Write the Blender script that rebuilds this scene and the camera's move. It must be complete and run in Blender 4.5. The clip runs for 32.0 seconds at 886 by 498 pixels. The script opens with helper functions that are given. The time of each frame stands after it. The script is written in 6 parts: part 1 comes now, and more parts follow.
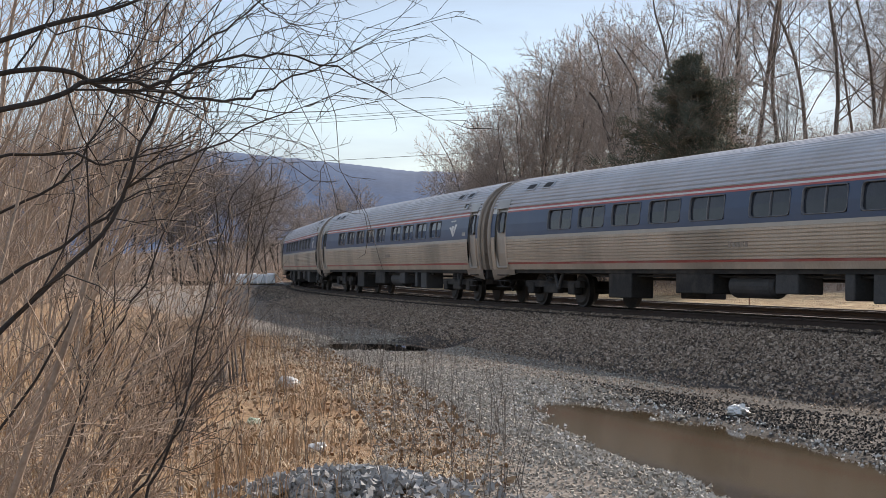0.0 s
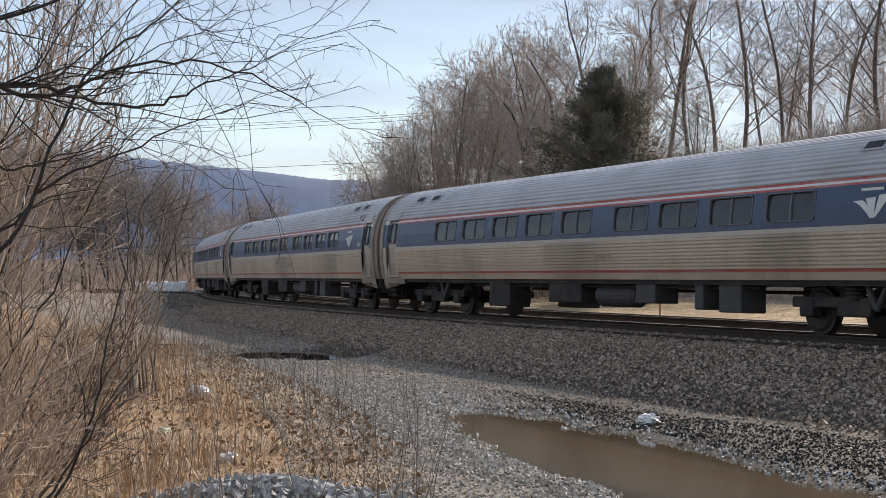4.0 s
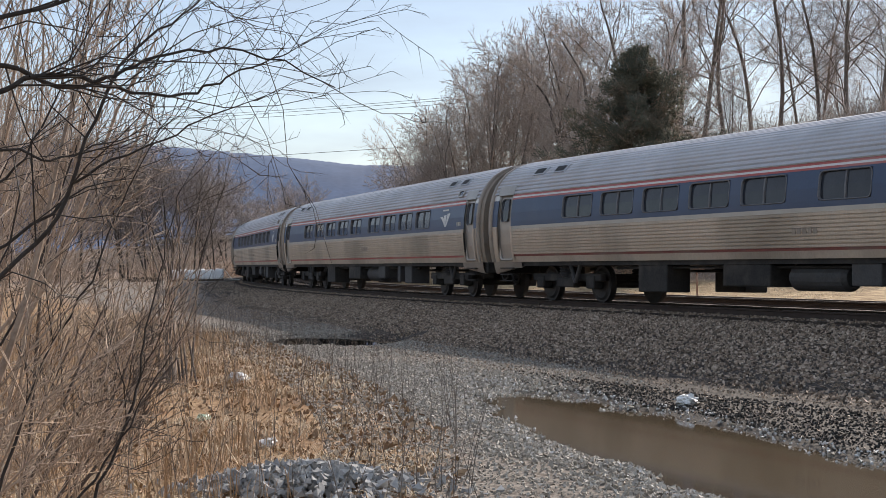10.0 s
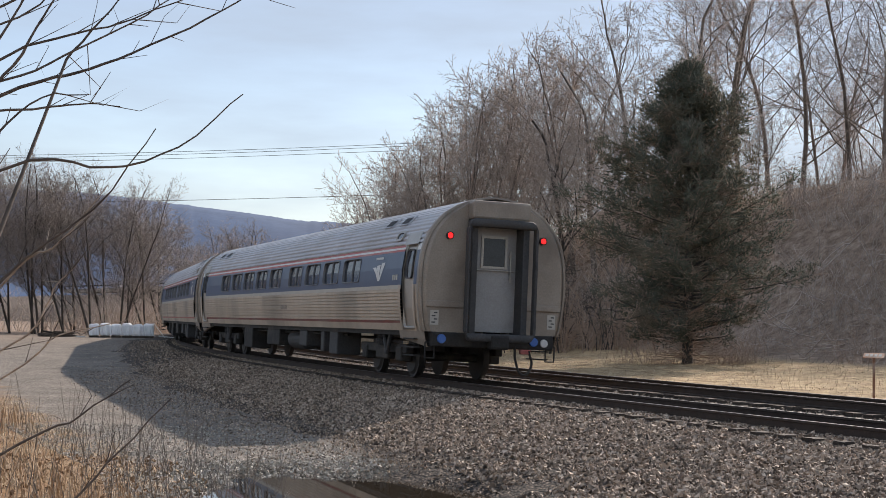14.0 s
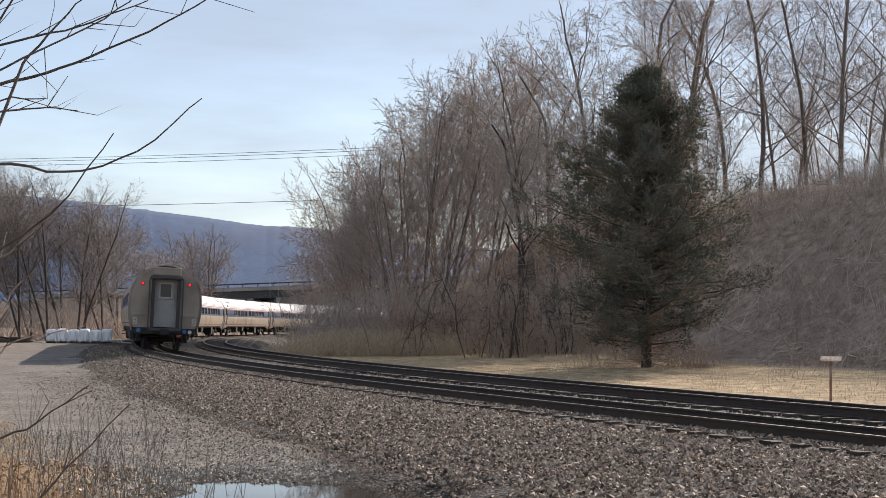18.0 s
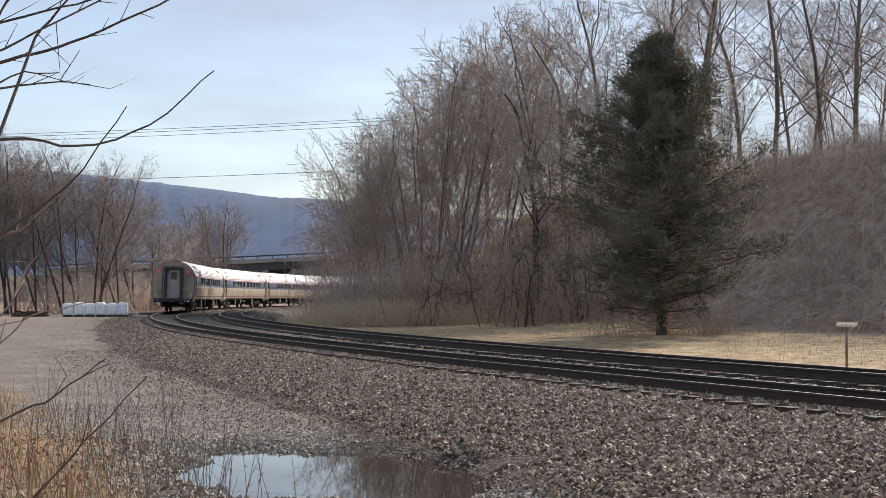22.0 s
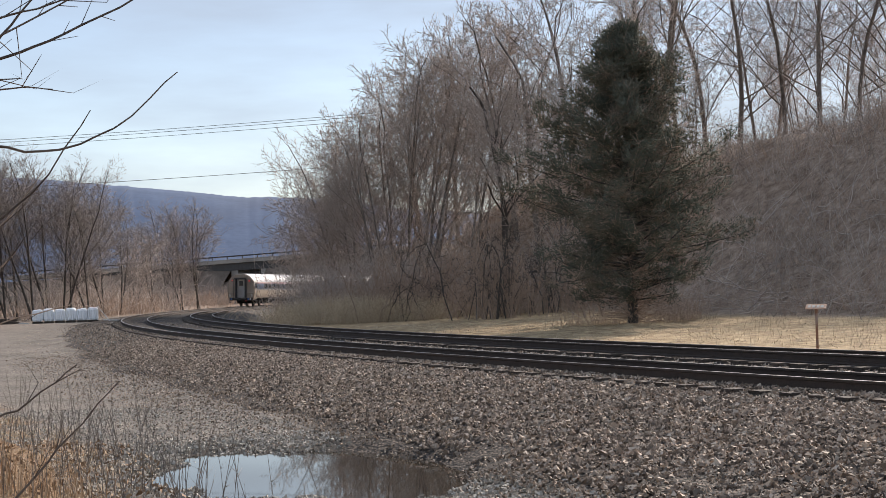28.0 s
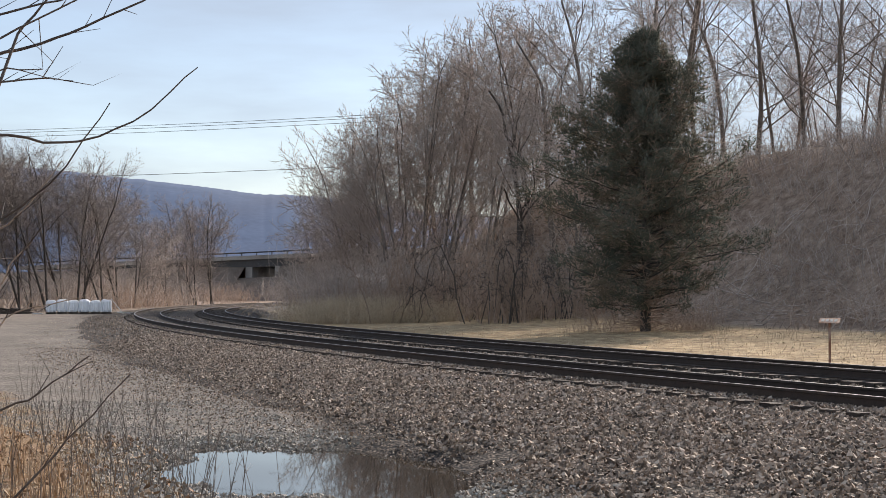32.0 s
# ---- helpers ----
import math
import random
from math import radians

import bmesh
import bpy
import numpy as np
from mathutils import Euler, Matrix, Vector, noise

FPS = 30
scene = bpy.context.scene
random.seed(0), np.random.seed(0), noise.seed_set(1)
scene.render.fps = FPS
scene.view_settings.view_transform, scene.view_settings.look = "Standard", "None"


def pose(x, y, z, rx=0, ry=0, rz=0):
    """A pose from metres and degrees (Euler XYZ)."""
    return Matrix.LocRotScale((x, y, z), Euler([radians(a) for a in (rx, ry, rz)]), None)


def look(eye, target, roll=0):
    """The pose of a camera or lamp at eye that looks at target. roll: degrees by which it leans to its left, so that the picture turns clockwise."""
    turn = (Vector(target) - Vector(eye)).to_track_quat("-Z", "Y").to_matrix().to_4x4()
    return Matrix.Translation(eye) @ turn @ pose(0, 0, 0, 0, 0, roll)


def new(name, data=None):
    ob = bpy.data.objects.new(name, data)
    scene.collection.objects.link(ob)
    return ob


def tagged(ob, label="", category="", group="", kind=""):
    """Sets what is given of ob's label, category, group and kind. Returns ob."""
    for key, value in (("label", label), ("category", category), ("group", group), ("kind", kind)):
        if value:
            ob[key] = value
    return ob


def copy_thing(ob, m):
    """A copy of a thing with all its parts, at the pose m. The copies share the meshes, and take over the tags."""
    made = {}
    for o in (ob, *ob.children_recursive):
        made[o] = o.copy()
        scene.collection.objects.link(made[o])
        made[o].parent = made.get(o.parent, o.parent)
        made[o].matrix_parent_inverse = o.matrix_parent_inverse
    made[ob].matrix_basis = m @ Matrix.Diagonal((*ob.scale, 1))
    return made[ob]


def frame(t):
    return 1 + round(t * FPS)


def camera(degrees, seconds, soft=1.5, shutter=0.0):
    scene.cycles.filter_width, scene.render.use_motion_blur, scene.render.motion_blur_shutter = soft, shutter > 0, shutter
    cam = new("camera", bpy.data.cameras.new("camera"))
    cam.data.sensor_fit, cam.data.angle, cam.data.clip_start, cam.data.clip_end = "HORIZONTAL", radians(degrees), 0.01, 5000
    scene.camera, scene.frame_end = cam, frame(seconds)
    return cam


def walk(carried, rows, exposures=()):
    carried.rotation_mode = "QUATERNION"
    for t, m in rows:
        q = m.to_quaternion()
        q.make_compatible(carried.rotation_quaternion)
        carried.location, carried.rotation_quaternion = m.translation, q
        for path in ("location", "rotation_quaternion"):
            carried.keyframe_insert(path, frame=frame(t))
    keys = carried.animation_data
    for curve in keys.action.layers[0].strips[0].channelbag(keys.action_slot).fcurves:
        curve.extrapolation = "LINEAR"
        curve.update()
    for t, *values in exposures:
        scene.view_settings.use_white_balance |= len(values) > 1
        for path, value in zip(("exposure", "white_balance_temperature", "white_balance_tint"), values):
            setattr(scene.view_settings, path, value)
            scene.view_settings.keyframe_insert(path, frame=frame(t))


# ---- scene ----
# A passenger train rounds a curve and leaves along it.
PATH = [
    (0.0, 3.73, -17.97, 1.85, 6.11, 0.76, -0.29),
    (0.5, 3.73, -17.97, 1.85, 5.70, 0.99, -0.22),
    (1.0, 3.73, -17.97, 1.85, 5.82, 0.98, -0.01),
    (1.5, 3.73, -17.97, 1.85, 5.93, 1.00, 0.09),
    (2.0, 3.73, -17.97, 1.85, 5.89, 1.03, 0.60),
    (2.5, 3.73, -17.97, 1.85, 4.75, 1.14, 0.33),
    (3.0, 3.73, -17.97, 1.85, 4.08, 1.14, 0.12),
    (3.5, 3.73, -17.97, 1.85, 3.19, 1.16, 0.03),
    (5.5, 3.73, -17.97, 1.85, 2.22, 0.91, 0.01),
    (6.0, 3.73, -17.97, 1.85, 2.48, 0.88, 0.21),
    (6.5, 3.73, -17.97, 1.85, 2.65, 0.83, 0.33),
    (7.0, 3.73, -17.97, 1.85, 2.83, 0.81, 0.42),
    (7.5, 3.73, -17.97, 1.85, 2.83, 0.67, 0.45),
    (8.0, 3.73, -17.97, 1.85, 2.17, 0.73, 1.34),
    (8.5, 3.73, -17.97, 1.85, 1.36, 0.69, 1.40),
    (9.0, 3.73, -17.97, 1.85, 1.62, 0.40, 1.91),
    (9.5, 3.73, -17.97, 1.85, 2.99, 0.28, 0.82),
    (10.0, 3.73, -17.97, 1.85, 4.07, 0.48, -0.85),
    (10.5, 3.73, -17.97, 1.85, 4.21, 0.95, -1.08),
    (10.6, 3.11, -14.98, 1.88, 3.47, 1.24, -0.95),
    (10.7, 2.49, -11.98, 1.90, 2.73, 1.54, -0.82),
    (10.8, 1.86, -8.98, 1.93, 1.99, 1.83, -0.69),
    (10.9, 1.24, -5.99, 1.95, 1.26, 2.12, -0.56),
    (11.0, 0.62, -2.99, 1.98, 0.52, 2.42, -0.43),
    (11.1, 0.00, 0.00, 2.00, -0.22, 2.71, -0.30),
    (11.5, 0.00, 0.00, 2.00, 1.49, 2.89, -0.18),
    (12.0, 0.00, 0.00, 2.00, 2.03, 2.89, 0.21),
    (12.5, 0.00, 0.00, 2.00, 0.60, 3.10, 0.86),
    (13.0, 0.00, 0.00, 2.00, 1.04, 2.82, 0.82),
    (13.5, 0.00, 0.00, 2.00, 1.28, 2.79, 0.89),
    (14.0, 0.00, 0.00, 2.00, 1.59, 2.91, 0.98),
    (14.5, 0.00, 0.00, 2.00, 2.50, 2.87, 0.21),
    (16.5, 0.00, 0.00, 2.00, 1.44, 2.88, -0.06),
    (17.0, 0.00, 0.00, 2.00, 2.16, 2.79, 0.18),
    (17.5, 0.00, 0.00, 2.00, 3.42, 2.78, -0.47),
    (18.0, 0.00, 0.00, 2.00, -0.02, 3.12, 0.82),
    (18.5, 0.00, 0.00, 2.00, -0.45, 3.09, 1.38),
    (19.0, 0.00, 0.00, 2.00, 0.72, 2.76, 1.15),
    (19.5, 0.00, 0.00, 2.00, 1.12, 2.75, 0.17),
    (20.0, 0.00, 0.00, 2.00, 1.19, 2.54, -0.17),
    (20.5, 0.00, 0.00, 2.00, 1.57, 2.49, -0.15),
    (21.0, 0.00, 0.00, 2.00, 1.87, 2.48, -0.45),
    (21.5, 0.00, 0.00, 2.00, 1.20, 2.39, -0.35),
    (22.0, 0.00, 0.00, 2.00, 0.58, 1.90, 0.22),
    (22.5, 0.00, 0.00, 2.00, 0.82, 1.29, 1.29),
    (23.0, 0.00, 0.00, 2.00, 0.53, 1.05, 1.31),
    (23.5, 0.00, 0.00, 2.00, 0.64, 0.85, 0.70),
    (24.0, 0.00, 0.00, 2.00, 1.52, 0.80, -0.09),
    (24.5, 0.00, 0.00, 2.00, 1.33, 0.81, -0.64),
    (26.5, 0.00, 0.00, 2.00, 0.95, 1.46, -0.71),
    (27.0, 0.00, 0.00, 2.00, -0.25, 1.75, -0.83),
    (27.5, 0.00, 0.00, 2.00, -0.88, 1.80, -1.41),
    (28.0, 0.00, 0.00, 2.00, -0.58, 1.66, -1.57),
    (28.5, 0.00, 0.00, 2.00, -0.76, 1.57, -0.96),
    (29.0, 0.00, 0.00, 2.00, -0.83, 1.66, -0.23),
    (29.5, 0.00, 0.00, 2.00, -0.57, 1.71, -0.31),
    (30.0, 0.00, 0.00, 2.00, -0.30, 1.78, -0.70),
    (30.5, 0.00, 0.00, 2.00, -0.18, 1.82, -0.10),
    (31.0, 0.00, 0.00, 2.00, -0.07, 1.78, 0.37),
    (31.5, 0.00, 0.00, 2.00, 0.00, 1.79, 0.19),
    (32.0, 0.00, 0.00, 2.00, -0.05, 1.77, 0.15),
]
cam = camera(34.61, 32.0, soft=0.7)
walk(cam, [(t, pose(x, y, z, 90 + p, -r, w)) for t, x, y, z, w, p, r in PATH], [(0.0, 0.39, 6900, 16.5), (32.0, 0.39, 6900, 16.5)])

# ---- sky, sun, exposure ----
SUN_AZ, SUN_EL = 30.0, 29.0
world = bpy.data.worlds.new("world")
scene.world = world
world.use_nodes = True
wn, wl = world.node_tree.nodes, world.node_tree.links
sky = wn.new("ShaderNodeTexSky")
sky.sky_type, sky.sun_disc = "NISHITA", False
sky.sun_elevation, sky.sun_rotation = radians(SUN_EL), radians(SUN_AZ)
sky.air_density, sky.dust_density, sky.ozone_density = 1.0, 0.25, 1.6
tc = wn.new("ShaderNodeTexCoord")
stretch = wn.new("ShaderNodeMapping")
stretch.inputs["Scale"].default_value = (1.2, 1.2, 6.0)
stretch.inputs["Rotation"].default_value = (0.1, 0.05, 0.5)
veil = wn.new("ShaderNodeTexNoise")
veil.inputs["Scale"].default_value, veil.inputs["Detail"].default_value, veil.inputs["Roughness"].default_value = 1.9, 6.0, 0.55
ramp = wn.new("ShaderNodeMapRange")
ramp.inputs["From Min"].default_value, ramp.inputs["From Max"].default_value = 0.36, 0.66
ramp.inputs["To Min"].default_value, ramp.inputs["To Max"].default_value = 0.30, 0.92
mixc = wn.new("ShaderNodeMixRGB")
mixc.inputs["Color2"].default_value = (2.95, 3.68, 4.55, 1)
wl.new(tc.outputs["Generated"], stretch.inputs["Vector"])
wl.new(stretch.outputs["Vector"], veil.inputs["Vector"])
wl.new(veil.outputs["Fac"], ramp.inputs["Value"])
wl.new(ramp.outputs["Result"], mixc.inputs["Fac"])
wl.new(sky.outputs["Color"], mixc.inputs["Color1"])
wl.new(mixc.outputs["Color"], wn["Background"].inputs["Color"])
wn["Background"].inputs["Strength"].default_value = 0.12

sun_data = bpy.data.lights.new("sun", "SUN")
sun_data.energy, sun_data.angle, sun_data.color = 4.3, radians(0.6), (1.0, 0.94, 0.84)
sun = new("sun", sun_data)
sun.matrix_world = look((60 * math.sin(radians(SUN_AZ)), 60 * math.cos(radians(SUN_AZ)), 60 * math.tan(radians(SUN_EL))), (0, 0, 0))


# ---- materials ----
def srgb(r, g, b):
    return tuple(((c / 255 + 0.055) / 1.055) ** 2.4 if c > 10 else c / 255 / 12.92 for c in (r, g, b))


def material(name, a, b, scale=4.0, rough=0.7, metal=0.0, bump=0.15, fine=40.0, stain=None, stain_scale=0.6, stain_amount=0.5, rand=0.0, spec=0.5, stretch_z=1.0):
    """Two tones by coarse noise, a finer grain with relief, and stains with a shape of their own."""
    m = bpy.data.materials.new(name)
    m.use_nodes = True
    n, l = m.node_tree.nodes, m.node_tree.links
    p = n["Principled BSDF"]
    p.inputs["Roughness"].default_value, p.inputs["Metallic"].default_value = rough, metal
    p.inputs["Specular IOR Level"].default_value = spec
    co = n.new("ShaderNodeTexCoord")
    mp = n.new("ShaderNodeMapping")
    mp.inputs["Scale"].default_value = (1, 1, stretch_z)
    l.new(co.outputs["Object"], mp.inputs["Vector"])
    n1 = n.new("ShaderNodeTexNoise")
    n1.inputs["Scale"].default_value, n1.inputs["Detail"].default_value = scale, 5.0
    n2 = n.new("ShaderNodeTexNoise")
    n2.inputs["Scale"].default_value, n2.inputs["Detail"].default_value = fine, 3.0
    for q in (n1, n2):
        l.new(mp.outputs["Vector"], q.inputs["Vector"])
    blend = n.new("ShaderNodeMath")
    blend.operation = "MULTIPLY_ADD"
    blend.inputs[1].default_value = 0.5
    half = n.new("ShaderNodeMath")
    half.operation = "MULTIPLY"
    half.inputs[1].default_value = 0.5
    l.new(n2.outputs["Fac"], half.inputs[0])
    l.new(n1.outputs["Fac"], blend.inputs[0])
    l.new(half.outputs[0], blend.inputs[2])
    cr = n.new("ShaderNodeValToRGB")
    cr.color_ramp.elements[0].position, cr.color_ramp.elements[1].position = 0.36, 0.66
    cr.color_ramp.elements[0].color, cr.color_ramp.elements[1].color = (*a, 1), (*b, 1)
    l.new(blend.outputs[0], cr.inputs["Fac"])
    last = cr.outputs["Color"]
    if stain:
        n3 = n.new("ShaderNodeTexNoise")
        n3.inputs["Scale"].default_value, n3.inputs["Detail"].default_value = stain_scale, 6.0
        l.new(mp.outputs["Vector"], n3.inputs["Vector"])
        mr = n.new("ShaderNodeMapRange")
        mr.inputs["From Min"].default_value, mr.inputs["From Max"].default_value = 0.48, 0.68
        mr.inputs["To Max"].default_value = stain_amount
        l.new(n3.outputs["Fac"], mr.inputs["Value"])
        mx = n.new("ShaderNodeMixRGB")
        mx.inputs["Color2"].default_value = (*stain, 1)
        l.new(mr.outputs["Result"], mx.inputs["Fac"])
        l.new(last, mx.inputs["Color1"])
        last = mx.outputs["Color"]
    if rand:
        oi = n.new("ShaderNodeObjectInfo")
        mr = n.new("ShaderNodeMapRange")
        mr.inputs["To Min"].default_value, mr.inputs["To Max"].default_value = 1 - rand, 1 + rand
        l.new(oi.outputs["Random"], mr.inputs["Value"])
        hs = n.new("ShaderNodeHueSaturation")
        l.new(mr.outputs["Result"], hs.inputs["Value"])
        l.new(last, hs.inputs["Color"])
        last = hs.outputs["Color"]
    l.new(last, p.inputs["Base Color"])
    if bump:
        bp = n.new("ShaderNodeBump")
        bp.inputs["Strength"].default_value, bp.inputs["Distance"].default_value = bump, 0.02
        l.new(n2.outputs["Fac"], bp.inputs["Height"])
        l.new(bp.outputs["Normal"], p.inputs["Normal"])
    return m


def stones_material(name, tones, size, rough=0.85, gap=0.4, bump=0.9, stain=None):
    """Broken stone seen from afar: cells of their own tone, dark joints, relief."""
    m = bpy.data.materials.new(name)
    m.use_nodes = True
    n, l = m.node_tree.nodes, m.node_tree.links
    p = n["Principled BSDF"]
    p.inputs["Roughness"].default_value = rough
    p.inputs["Specular IOR Level"].default_value = 0.3
    co = n.new("ShaderNodeTexCoord")
    vo = n.new("ShaderNodeTexVoronoi")
    vo.inputs["Scale"].default_value = 1 / size
    l.new(co.outputs["Object"], vo.inputs["Vector"])
    sep = n.new("ShaderNodeSeparateColor")
    l.new(vo.outputs["Color"], sep.inputs["Color"])
    cr = n.new("ShaderNodeValToRGB")
    cr.color_ramp.interpolation = "LINEAR"
    e = cr.color_ramp.elements
    e[0].color, e[1].color = (*tones[0], 1), (*tones[-1], 1)
    for i, c in enumerate(tones[1:-1]):
        q = e.new((i + 1) / (len(tones) - 1))
        q.color = (*c, 1)
    l.new(sep.outputs["Red"], cr.inputs["Fac"])
    big = n.new("ShaderNodeTexNoise")
    big.inputs["Scale"].default_value, big.inputs["Detail"].default_value = 0.35, 5.0
    l.new(co.outputs["Object"], big.inputs["Vector"])
    mr = n.new("ShaderNodeMapRange")
    mr.inputs["From Min"].default_value, mr.inputs["From Max"].default_value = 0.3, 0.7
    mr.inputs["To Min"].default_value, mr.inputs["To Max"].default_value = 0.78, 1.18
    l.new(big.outputs["Fac"], mr.inputs["Value"])
    hs = n.new("ShaderNodeHueSaturation")
    l.new(mr.outputs["Result"], hs.inputs["Value"])
    l.new(cr.outputs["Color"], hs.inputs["Color"])
    dk = n.new("ShaderNodeMapRange")
    dk.inputs["From Min"].default_value, dk.inputs["From Max"].default_value = 0.25, 0.65
    dk.inputs["To Min"].default_value, dk.inputs["To Max"].default_value = 1.0, 1 - gap
    l.new(vo.outputs["Distance"], dk.inputs["Value"])
    mu = n.new("ShaderNodeMixRGB")
    mu.blend_type = "MULTIPLY"
    mu.inputs["Fac"].default_value = 1.0
    l.new(hs.outputs["Color"], mu.inputs["Color1"])
    l.new(dk.outputs["Result"], mu.inputs["Color2"])
    last = mu.outputs["Color"]
    l.new(last, p.inputs["Base Color"])
    inv = n.new("ShaderNodeMath")
    inv.operation = "SUBTRACT"
    inv.inputs[0].default_value = 1.0
    l.new(vo.outputs["Distance"], inv.inputs[1])
    bp = n.new("ShaderNodeBump")
    bp.inputs["Strength"].default_value, bp.inputs["Distance"].default_value = bump, size * 0.8
    l.new(inv.outputs[0], bp.inputs["Height"])
    l.new(bp.outputs["Normal"], p.inputs["Normal"])
    return m


def glow(name, color, strength):
    m = bpy.data.materials.new(name)
    m.use_nodes = True
    p = m.node_tree.nodes["Principled BSDF"]
    p.inputs["Base Color"].default_value = (*color, 1)
    p.inputs["Emission Color"].default_value = (*color, 1)
    p.inputs["Emission Strength"].default_value = strength
    return m


STEEL_SIDE = material("stainless_steel", (0.50, 0.415, 0.325), (0.64, 0.545, 0.445), 1.2, 0.55, 0.42, 0.05, 30, (0.22, 0.19, 0.15), 0.5, 0.55, stretch_z=0.4)
STEEL_ROOF = material("roof_steel", (0.46, 0.47, 0.50), (0.57, 0.58, 0.61), 1.0, 0.58, 0.30, 0.05, 30, (0.30, 0.29, 0.27), 0.4, 0.4)
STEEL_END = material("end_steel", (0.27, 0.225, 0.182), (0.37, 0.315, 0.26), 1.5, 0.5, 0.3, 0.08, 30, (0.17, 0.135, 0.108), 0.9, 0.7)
BLUE = material("blue_band", (0.028, 0.055, 0.115), (0.038, 0.070, 0.142), 1.5, 0.35, 0, 0.03, 30, (0.07, 0.09, 0.14), 0.6, 0.4)
RED = material("red_stripe", (0.40, 0.075, 0.06), (0.50, 0.11, 0.09), 2, 0.45, 0, 0.03, 40, (0.42, 0.28, 0.25), 0.8, 0.5)
RED_DULL = material("dull_red_stripe", (0.20, 0.055, 0.045), (0.30, 0.09, 0.075), 2, 0.55, 0, 0.03, 40, (0.22, 0.17, 0.14), 0.8, 0.7)
CREAM = material("cream_stripe", (0.44, 0.41, 0.35), (0.54, 0.51, 0.45), 2, 0.5, 0, 0.03)
WHITE = material("white_stripe", (0.62, 0.62, 0.60), (0.74, 0.74, 0.72), 2, 0.5, 0, 0.03)
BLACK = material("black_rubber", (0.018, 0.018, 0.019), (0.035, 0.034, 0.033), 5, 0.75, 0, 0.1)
UNDER = material("underframe_grime", (0.020, 0.019, 0.018), (0.042, 0.039, 0.036), 3, 0.75, 0.2, 0.2, 25, (0.10, 0.085, 0.07), 1.5, 0.5)
UNDER_GREY = material("equipment_box_grey", (0.045, 0.045, 0.047), (0.085, 0.084, 0.083), 3, 0.7, 0.1, 0.15, 25, (0.04, 0.035, 0.03), 1.5, 0.5)
WHEEL = material("wheel_steel", (0.025, 0.023, 0.021), (0.05, 0.046, 0.042), 3, 0.6, 0.3, 0.1)
GLASS = material("tinted_window", (0.022, 0.026, 0.034), (0.040, 0.046, 0.058), 2, 0.10, 0, 0.0, spec=0.42)
FRAME = material("window_gasket", (0.11, 0.112, 0.12), (0.17, 0.172, 0.18), 5, 0.5, 0.3)
DOOR = material("door_steel", (0.36, 0.33, 0.29), (0.46, 0.425, 0.38), 1.5, 0.42, 0.6, 0.05, 30, (0.25, 0.22, 0.19), 0.8, 0.5)
BACK_DOOR = material("end_door_grey", (0.30, 0.29, 0.28), (0.38, 0.37, 0.36), 1.5, 0.5, 0.2, 0.05, 30, (0.2, 0.18, 0.16), 1.0, 0.5)
TAIL_LIGHT = glow("red_marker_light", (1.0, 0.02, 0.02), 1.3)
DISC_BLUE = material("blue_disc", (0.05, 0.14, 0.42), (0.07, 0.18, 0.5), 3, 0.5)
RAIL_TOP = material("worn_rail_head", (0.33, 0.305, 0.285), (0.44, 0.41, 0.385), 3, 0.45, 1.0, 0.02)
RAIL_SIDE = material("rusty_rail_web", (0.040, 0.028, 0.022), (0.07, 0.048, 0.038), 6, 0.85, 0.1, 0.2)
TIE = material("weathered_tie", (0.038, 0.028, 0.022), (0.105, 0.08, 0.063), 3, 0.9, 0, 0.4, 30, (0.16, 0.132, 0.108), 2.0, 0.5, rand=0.35)
BALLAST = stones_material("ballast_stone", [(0.035, 0.025, 0.019), (0.125, 0.094, 0.071), (0.25, 0.187, 0.141), (0.05, 0.037, 0.028)], 0.045, gap=0.9, bump=0.45)
BARK = material("grey_bark", (0.16, 0.134, 0.114), (0.31, 0.265, 0.226), 3, 0.9, 0, 0.4, 25, (0.05, 0.04, 0.034), 1.0, 0.5, rand=0.18)
# near-black tones paint the backlit silhouette into the bark colour
BARK_SILHOUETTE = material("silhouette_bark", (0.025, 0.021, 0.018), (0.06, 0.05, 0.043), 5, 0.9, 0, 0.3, 30)
BARK_DARK = material("dark_bark", (0.05, 0.042, 0.036), (0.10, 0.085, 0.072), 3, 0.9, 0, 0.4, 25, rand=0.2)
TWIG = material("bare_twigs", (0.37, 0.30, 0.252), (0.56, 0.47, 0.405), 0.6, 0.9, 0, 0.0, 8, rand=0.2)
TWIG_DARK = material("dark_bare_twigs", (0.20, 0.168, 0.147), (0.35, 0.296, 0.262), 0.6, 0.9, 0, 0.0, 8, rand=0.2)
BRUSH = material("brown_brush_twigs", (0.32, 0.225, 0.17), (0.52, 0.385, 0.29), 0.5, 0.9, 0, 0.0, 8, rand=0.2)
NEEDLE = material("cedar_needles", (0.075, 0.085, 0.06), (0.155, 0.16, 0.115), 0.9, 0.85, 0, 0.1, 9, (0.24, 0.185, 0.13), 0.7, 0.9)
STRAW = material("dry_grass_blades", (0.44, 0.34, 0.225), (0.70, 0.58, 0.41), 1.5, 0.85, 0, 0.0, 12, (0.36, 0.21, 0.12), 0.7, 0.6, rand=0.1)
CONCRETE = material("overpass_concrete", (0.30, 0.28, 0.25), (0.40, 0.375, 0.34), 0.6, 0.85, 0, 0.2, 8, (0.17, 0.155, 0.14), 0.25, 0.6)


